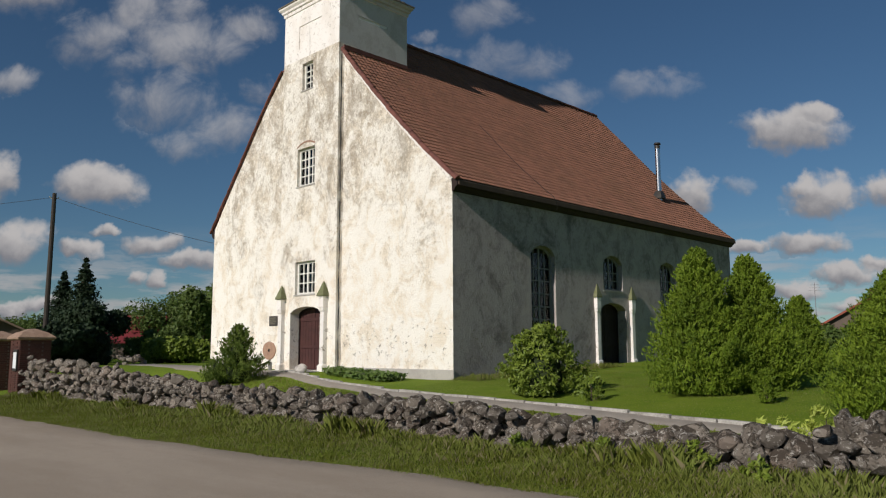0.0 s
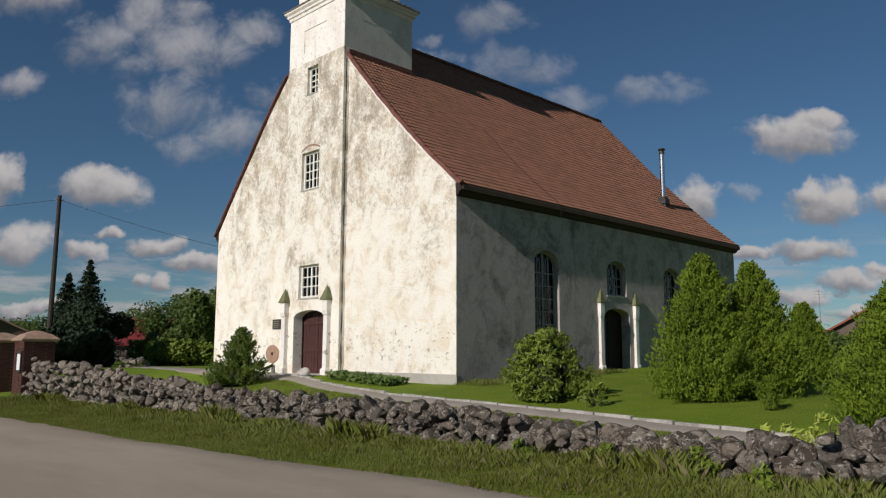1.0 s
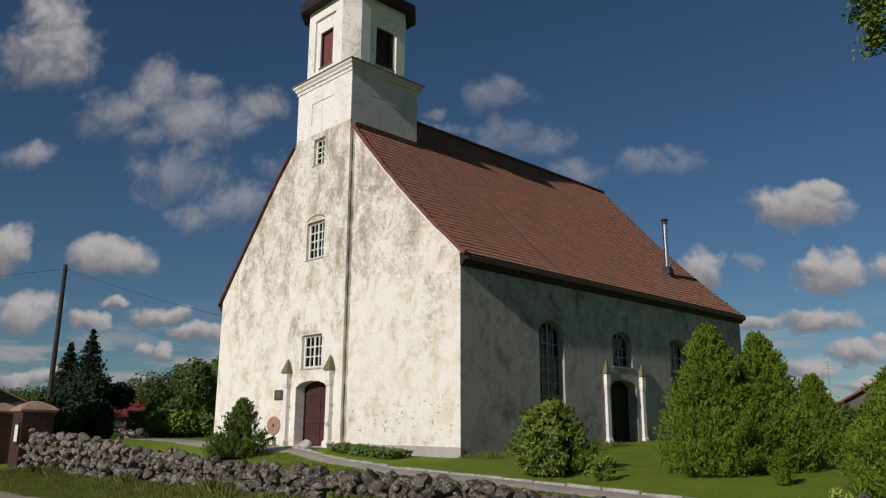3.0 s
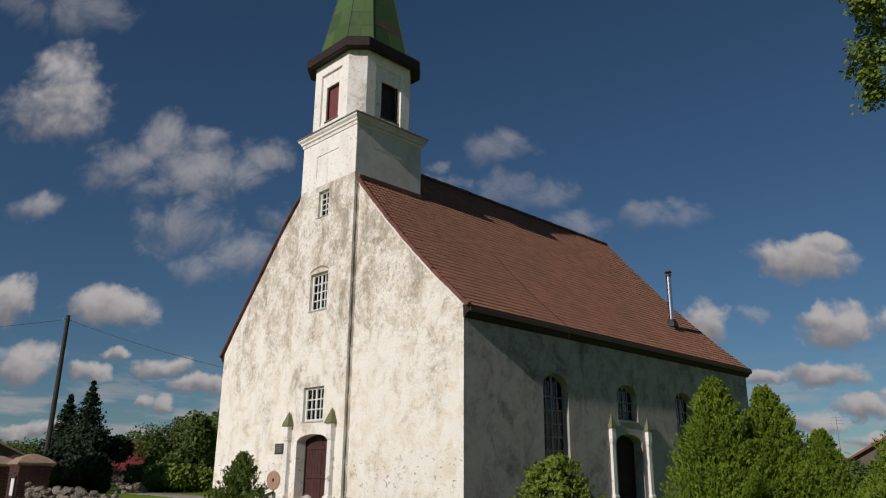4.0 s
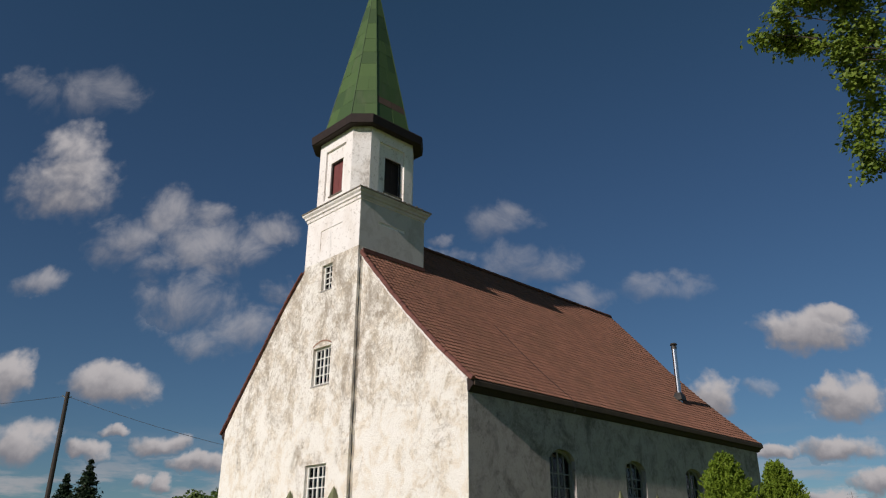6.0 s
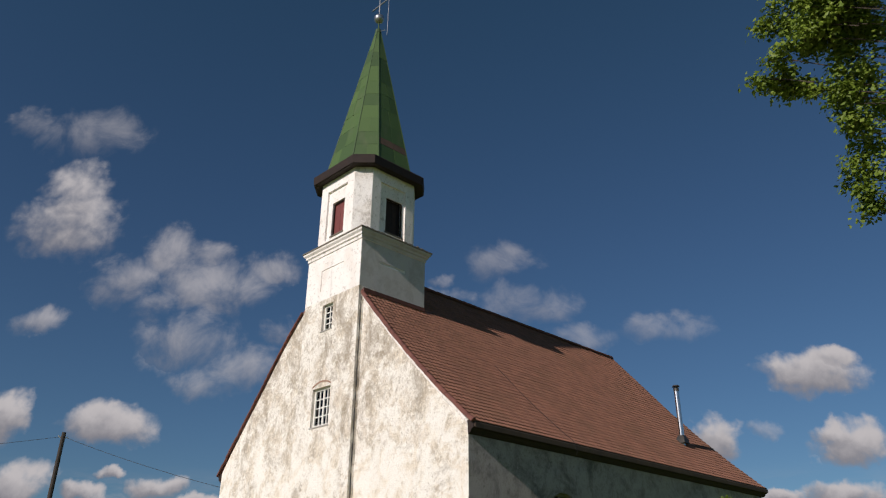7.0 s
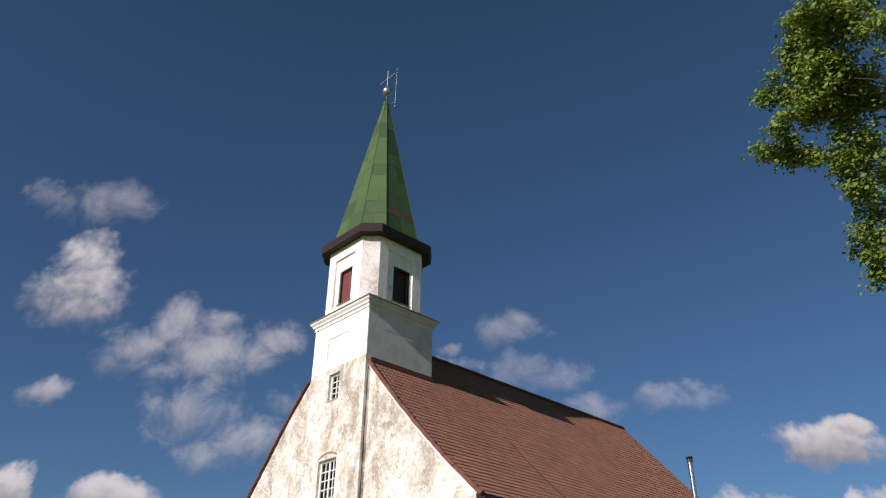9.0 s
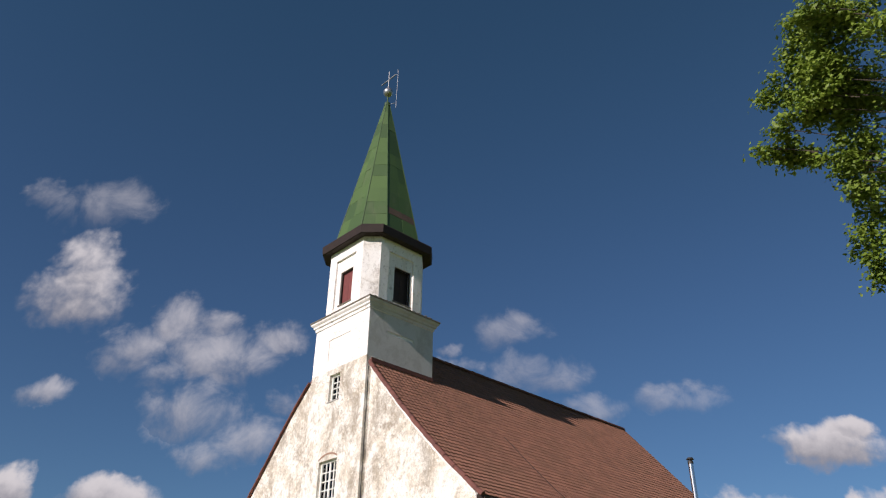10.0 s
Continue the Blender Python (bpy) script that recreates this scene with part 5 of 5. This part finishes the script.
def house(name, x, y, wide, deep, eave, ridge, turn, roof_mat, label, chimney=True):
    ob = thing(name, (x, y, 0), label, "house")
    T = Matrix.Translation((x, y, 0)) @ Matrix.Rotation(radians(turn), 4, "Z")
    bm = bmesh.new()
    loft(bm, [[T @ Vector(p) for p in ((-wide, s * deep, -0.2), (wide, s * deep, -0.2), (wide, s * deep, eave), (0, s * deep, ridge - 0.15), (-wide, s * deep, eave))] for s in (-1, 1)])
    part("wall", bm, M_HOUSE, ob)
    bm = bmesh.new()
    for s in (-1, 1):
        loft(bm, [[T @ Vector(p) for p in ((s * (wide + 0.4), q * (deep + 0.4), eave - 0.25), (0, q * (deep + 0.4), ridge), (0, q * (deep + 0.4), ridge - 0.14), (s * (wide + 0.4), q * (deep + 0.4), eave - 0.4))] for q in (-1, 1)])
    r = part("roof", bm, roof_mat, ob)
    if chimney:
        bm = bmesh.new()
        c = T @ Vector((0.6, 0.4, 0))
        box(bm, (c.x - 0.35, c.y - 0.35, ridge - 1), (c.x + 0.35, c.y + 0.35, ridge + 0.9), 0.02)
        part("chimney", bm, M_BRICK, r)
    for s in (-0.5, 0.5):
        bm = bmesh.new()
        a = T @ Vector((wide * s, -deep - 0.03, eave * 0.55))
        box(bm, (a.x - 0.5, a.y - 0.06, a.z - 0.5), (a.x + 0.5, a.y + 0.06, a.z + 0.5))
        part("window", bm, M_WHITEWOOD, ob)
    return ob


x, y = bearing(-0.915, 0.403, 92)
house("house", x, y, 3.4, 5.0, 2.0, 4.7, -23, M_REDROOF, "low house with a dull red roof behind garden bushes", False)
x, y = bearing(-0.271, 0.9626, 64)
house("house", x, y, 3.0, 4.0, 2.6, 4.3, 17, M_ORANGEROOF, "house with an orange tiled roof and chimney beyond the thujas")
x, y = bearing(-0.968, 0.25, 70)
house("house", x, y, 3.5, 3.0, 2.0, 3.6, 80, M_CAPTILE, "low outbuilding with a worn tiled roof", False)
for k, (dx, dy, dist, h, r) in enumerate(((-0.335, 0.942, 60, 2.7, 1.5), (-0.318, 0.948, 56, 2.6, 1.4), (-0.300, 0.954, 52, 2.6, 1.4), (-0.27, 0.963, 50, 2.8, 1.6))):
    x, y = bearing(dx, dy, dist)
    leafy(x, y, h, r, 90 + k, M_WOODS, "dull green garden bush", "bush", 3000, 0.22, 0.0, "garden bushes")

x, y = bearing(-0.3216, 0.945, 66)
mast = thing("antenna", (x, y, 0), "thin grey television aerial on a tall mast", "antenna")
bm = bmesh.new()
tube(bm, (x, y, -0.1), (x, y, 5.9), 0.035, 0.02, 6)
part("mast", bm, M_ROD, mast)
for k, w in enumerate((0.45, 0.38, 0.3)):
    bm = bmesh.new()
    tube(bm, (x - w, y - w * 0.3, 5.3 + 0.22 * k), (x + w, y + w * 0.3, 5.3 + 0.22 * k), 0.012, n=5)
    part("element", bm, M_ROD, mast)

# far woods along the horizon
rn = np.random.default_rng(77)
cs = []
for k in range(420):
    a = rn.uniform(0, 2 * math.pi)
    dist = rn.uniform(240, 420)
    x, y = 0 + dist * math.cos(a), dist * math.sin(a)
    h = rn.uniform(4, 11) * (0.5 if -2.8 < math.atan2(y, x) < -0.2 else 1)
    p = rn.normal(0, 1, (70, 3)) * (5.5, 5.5, h * 0.28) + (x, y, h * 0.45)
    cs.append(p[p[:, 2] > 0])
cs = np.concatenate(cs)
tagged(new("far_woods", leaf_mesh("far_woods", cs, np.tile((0, 0, 1.0), (len(cs), 1)), 2.4, M_WOODS, rn, 0.8)), "low line of far woods on the horizon", "woods", kind="stuff")

# ---- the tree whose branches hang into view ----
TX, TY = 20.5, -6.6
TZ = ground_z(TX, TY)
tree = thing("tree", (TX, TY, TZ), "broadleaf tree with sunlit branches hanging over the wall", "tree")
bm = bmesh.new()
tube(bm, (TX, TY, TZ - 0.2), (TX, TY, TZ + 0.5), 0.46, 0.34, 12)
tube(bm, (TX, TY, TZ + 0.5), (TX - 0.1, TY, 5.5), 0.34, 0.24, 12)
tube(bm, (TX - 0.1, TY, 5.5), (TX - 0.3, TY - 0.2, 11.0), 0.24, 0.08, 10)
part("trunk", bm, M_BARK, tree)
rn = np.random.default_rng(5)
rr = random.Random(5)
TIPS = [((15.14, -9.19, 9.11), 0.19), ((15.52, -9.83, 8.70), 0.20), ((15.63, -9.43, 8.74), 0.21), ((15.83, -8.92, 8.97), 0.28), ((16.03, -9.31, 8.22), 0.24),
        ((15.29, -9.24, 8.44), 0.19), ((14.87, -8.88, 8.67), 0.19), ((15.22, -9.31, 8.03), 0.24), ((15.44, -8.94, 8.12), 0.27), ((14.48, -8.75, 8.37), 0.21),
        ((14.87, -9.20, 7.77), 0.21), ((15.19, -8.80, 7.86), 0.21), ((15.49, -8.29, 8.11), 0.33), ((14.38, -9.12, 7.46), 0.16), ((14.44, -8.72, 7.46), 0.18),
        ((14.56, -8.22, 7.70), 0.10), ((14.98, -8.73, 7.15), 0.13), ((15.26, -8.43, 7.36), 0.24), ((15.24, -7.77, 7.27), 0.30), ((15.11, -8.46, 6.79), 0.17),
        ((15.04, -7.99, 6.55), 0.21), ((14.63, -7.45, 6.45), 0.20), ((14.90, -8.04, 5.94), 0.11), ((14.83, -7.65, 5.79), 0.13)]
for k in range(110):
    a, h = rr.uniform(0, 6.28), rr.uniform(4.8, 12.5)
    w = 4.2 * math.sin(math.pi * (h - 3.6) / 9.8) ** 0.7
    p = (TX + w * math.cos(a) * rr.uniform(0.5, 1), TY + w * math.sin(a) * rr.uniform(0.5, 1), h)
    if p[0] > 16.5:
        TIPS.append((p, rr.uniform(0.7, 1.1)))
own_tips = TIPS[:24]
between = []
for i, (p, r) in enumerate(own_tips):
    for q, r2 in own_tips[i + 1:]:
        if math.dist(p, q) < 0.66:
            between.append((tuple((a + b) / 2 for a, b in zip(p, q)), 0.5 * (r + r2)))
TIPS = own_tips + between + TIPS[24:]
FRONT = 24 + len(between)
cs, os_ = [], []
for tip_no, ((x, y, z), r) in enumerate(TIPS):
    bm = bmesh.new()
    own = tip_no < FRONT
    c = Vector((x + 0.06, y, z)) if own else Vector((x, y, z))
    root = Vector((TX - 0.15, TY, min(10.5, max(3.2, z - 0.42 * math.hypot(x - TX, y - TY)))))
    bend = root.lerp(c, 0.72) + Vector((rr.uniform(-0.15, 0.15), rr.uniform(-0.15, 0.15), rr.uniform(-0.1, 0.3)))
    r = r * 1.35 if own else r
    mid_way = root.lerp(bend, 0.5) + Vector((rr.uniform(-0.2, 0.2), rr.uniform(-0.2, 0.2), rr.uniform(-0.1, 0.25)))
    hub = tip_no < 24 and tip_no % 4 == 3 or not own
    if hub:
        tube(bm, root, mid_way, 0.024, 0.018, 6)
    if hub:
        tube(bm, mid_way, bend, 0.018, 0.012, 6)
    tube(bm, bend.lerp(c, 0.0 if hub else 0.7), c, 0.012 if hub else 0.008, 0.005, 5)
    for k in range(max(5, int((25 if own else 22) * (r / 0.5) ** 1.5))):
        d = Vector((rr.gauss(0, 1), rr.gauss(0, 1), rr.gauss(0, 0.8)))
        q = c + d.normalized() * r * rr.uniform(0.25, 1.05)
        if k % 3 == 0:
            tube(bm, bend.lerp(c, rr.uniform(0.88, 1)), q, 0.008, 0.003, 4)
        m = 40 if own else 30
        dd = rn.normal(0, 1, (m, 3)) * (0.075, 0.075, 0.05)
        cs.append(np.array(q) + dd)
        os_.append(dd / 0.1 * 0.45 + (0.0, -0.45, 0.65))
    part("limb", bm, M_BARK, tree)
hang(new("crown", leaf_mesh("crown", np.concatenate(cs), np.concatenate(os_), 0.066, M_MAPLE, rn, 0.72, free=0.5)), tree)

# ---- grass on the verge and under the wall ----
rn = np.random.default_rng(8)


def tufts(name, n, xr, yr, tall, label, wide=0.0032):
    x, y = rn.uniform(*xr, n), rn.uniform(0, 1, n)
    y = yr[0](x) + (yr[1](x) - yr[0](x)) * y
    clump = np.array([0.5 + 0.5 * noise.noise(Vector((a * 1.3, b * 1.3, 4))) + 0.4 * noise.noise(Vector((a * 4, b * 4, 9))) for a, b in zip(x, y)])
    h = tall(x, y) * (0.35 + 1.0 * np.clip(clump, 0, 1.2)) * rn.uniform(0.5, 1.2, n)
    z = np.array([ground_z(a, b) for a, b in zip(x, y)]) - 0.03
    a = rn.uniform(0, 2 * math.pi, n)
    lean = rn.uniform(0.1, 0.6, n)
    w = wide * rn.uniform(0.7, 1.4, n)
    base = np.stack([x, y, z], 1)
    s = np.stack([np.cos(a), np.sin(a), 0 * a], 1)
    f = np.stack([-np.sin(a), np.cos(a), 0 * a], 1)
    up = np.array((0, 0, 1.0))
    mid = base + up * (h * 0.6)[:, None] + f * (h * lean * 0.25)[:, None]
    tip = base + up * h[:, None] + f * (h * lean)[:, None]
    v = np.stack([base - s * w[:, None], base + s * w[:, None], mid + s * (w * 0.7)[:, None], tip, mid - s * (w * 0.7)[:, None]], 1).reshape(-1, 3)
    k = np.arange(n) * 5
    me = bpy.data.meshes.new(name)
    me.from_pydata(v.tolist(), [], np.stack([k, k + 1, k + 2, k + 3, k + 4], 1).tolist())
    me.materials.append(M_BLADE)
    tagged(new(name, me), label, "grass", kind="stuff")


edge = np.vectorize(road_edge)
wy = np.vectorize(wall_y)
tufts("verge_grass", 150000, (-14, 17.5), (lambda x: edge(x) - 0.10, lambda x: wy(x) - 0.35), lambda x, y: 0.075 + 0.13 * np.clip((y + 10.6) / 2.0, 0, 1), "rough green verge grass between road and wall")
tufts("wall_grass", 24000, (-12, 17), (lambda x: wy(x) - 0.85, lambda x: wy(x) - 0.38), lambda x, y: 0.24 + 0.12 * np.sin(x * 1.7) * np.sin(x * 0.6 + 1), "taller grass against the stone wall", wide=0.0036)
tufts("lawn_grass", 45000, (-8, 17), (lambda x: wy(x) + 0.4, lambda x: np.interp(x, [k[0] for k in KERB], [k[1] for k in KERB]) - 0.7), lambda x, y: 0.09 + 0 * x, "longer grass between wall and path")
tufts("foot_grass", 5000, (0.05, 1.4), (lambda x: 0 * x - 0.3, lambda x: 0 * x + 8.0), lambda x, y: 0.16 + 0 * x, "uncut grass at the foot of the side wall")
tufts("mown_lawn", 45000, (0.6, 15), (lambda x: np.interp(x, [k[0] for k in KERB], [k[1] for k in KERB]) + 0.15, lambda x: 0 * x + 6.0), lambda x, y: 0.035 + 0 * x, "short mown lawn beside the church")

# ---- roof tiles, last ----
ARC = [(UP_X[0], UP_Z[0])]
arcs = [0.0]
for x, z in zip(UP_X[1:], UP_Z[1:]):
    arcs.append(arcs[-1] + math.dist((x, z), ARC[-1]))
    ARC.append((x, z))
COURSE, WIDE = 0.275, 0.225
n_rows, n_cols = int(arcs[-1] / COURSE), int((ROOF_END - 0.1) / WIDE)
# one pantile: across, along the slope, height
prof = [(-0.12, 0.010), (-0.078, 0.036), (-0.024, 0.032), (0.024, 0.004), (0.07, 0.000), (0.117, 0.018)]
tv = [(u, COURSE * 1.08, h) for u, h in prof] + [(u, 0.0, h + 0.034) for u, h in prof] + [(u, 0.0, h - 0.002) for u, h in prof]
tf = [(r * 6 + i, r * 6 + i + 1, r * 6 + i + 7, r * 6 + i + 6) for r in range(2) for i in range(5)]
tile_me = bpy.data.meshes.new("tile")
tile_me.from_pydata(tv, [], tf)
tile_me.materials.append(M_TILE)
tva = np.array(tv)
tiles_v, tiles_f, singles = [], [], 0
rng = random.Random(9)
for r in range(n_rows + 1):
    s = min(r * COURSE, arcs[-1] - COURSE)
    x, z = float(np.interp(s, arcs, [p[0] for p in ARC])), float(np.interp(s, arcs, [p[1] for p in ARC]))
    x1, z1 = float(np.interp(s + COURSE, arcs, [p[0] for p in ARC])), float(np.interp(s + COURSE, arcs, [p[1] for p in ARC]))
    up = Vector((x1 - x, 0, z1 - z)).normalized()
    side = Vector((0, 1, 0))
    out = side.cross(up).normalized()
    if out.z < 0:
        out = -out
    for c in range(n_cols):
        y = 0.16 + c * WIDE
        if x < XR - 0.05 and y < YB - 0.05:
            continue
        at = Vector((x, y + rng.uniform(-0.006, 0.006), z)) - out * (0.085 - rng.uniform(0, 0.008))
        t = rng.uniform(-0.012, 0.012)
        side_r, up_r = (side + up * t).normalized(), (up - side * t).normalized()
        m = Matrix((side_r, up_r, out)).transposed().to_4x4()
        m.translation = at
        if c < 7 and singles < 300:
            ob = new("tile", tile_me)
            ob.parent = roof
            ob.matrix_basis = m
            singles += 1
        else:
            k = len(tiles_v) * 18
            tiles_v.append(tva @ np.array(m.to_3x3()).T + np.array(at))
            tiles_f += [tuple(i + k for i in f) for f in tf]
me = bpy.data.meshes.new("roof_tiles")
me.from_pydata(np.concatenate(tiles_v).tolist(), [], tiles_f)
me.materials.append(M_TILE)
ob = new("roof_tiles", me)
ob.parent = roof
tagged(ob, kind="stuff")
# verge tiles down the gable
bm = bmesh.new()
loft(bm, [[(-0.02, -0.02, 0.10), (-0.06, -0.02, -0.09), (0.06, -0.02, -0.10), (0.14, -0.02, -0.02), (0.13, -0.02, 0.12), (0.05, -0.02, 0.155)],
          [(-0.015, 0.37, 0.07), (-0.05, 0.37, -0.10), (0.06, 0.37, -0.11), (0.12, 0.37, -0.04), (0.11, 0.37, 0.085), (0.05, 0.37, 0.115)]])
bmesh.ops.transform(bm, matrix=Matrix.Diagonal((0.8, 1, 0.6, 1)), verts=bm.verts[:])
verge_me = finish(bm, "verge_tile", M_EDGE_TILE)


def verge(points, mirror):
    s, total = 0.0, [0.0]
    for a, b in zip(points, points[1:]):
        total.append(total[-1] + math.dist(a, b))
    while s < total[-1] - 0.1:
        px, pz = [float(np.interp(s, total, [p[i] for p in points])) for i in (0, 1)]
        qx, qz = [float(np.interp(min(s + 0.34, total[-1]), total, [p[i] for p in points])) for i in (0, 1)]
        up = Vector((qx - px, 0, qz - pz)).normalized()
        out = Vector((up.z, 0, -up.x)) if not mirror else Vector((-up.z, 0, up.x))
        side = Vector((0, 1, 0))
        m = Matrix((side, up, out)).transposed().to_4x4()
        m.translation = Vector((px, -0.09 + rng.uniform(-0.012, 0.012), pz)) - out * (0.045 + rng.uniform(-0.01, 0.01))
        ob = new("verge_tile", verge_me)
        ob.parent = roof
        ob.matrix_basis = m
        s += 0.335


verge([p for p in zip(UP_X, UP_Z) if p[0] > -6.0] + [(XR + 0.02, 12.90)], False)
verge([p for p in LEFT if p[0] < -10], True)
# ridge
bm = bmesh.new()
loft(bm, [[Vector((0.13 * math.cos(a) * k, 0.0 if k > 0.97 else 0.40, 0.11 * math.sin(a) * k)) for a in [math.pi * i / 6 for i in range(-1, 8)]] for k in (1.0, 0.88)], caps=False, closed=False)
ridge_me = finish(bm, "ridge_tile", M_EDGE_TILE)
y = YB
while y < ROOF_END - 0.3:
    ob = new("ridge_tile", ridge_me)
    ob.parent = roof
    ob.matrix_basis = pose(XM, y, 15.03 + rng.uniform(-0.008, 0.008))
    y += 0.37
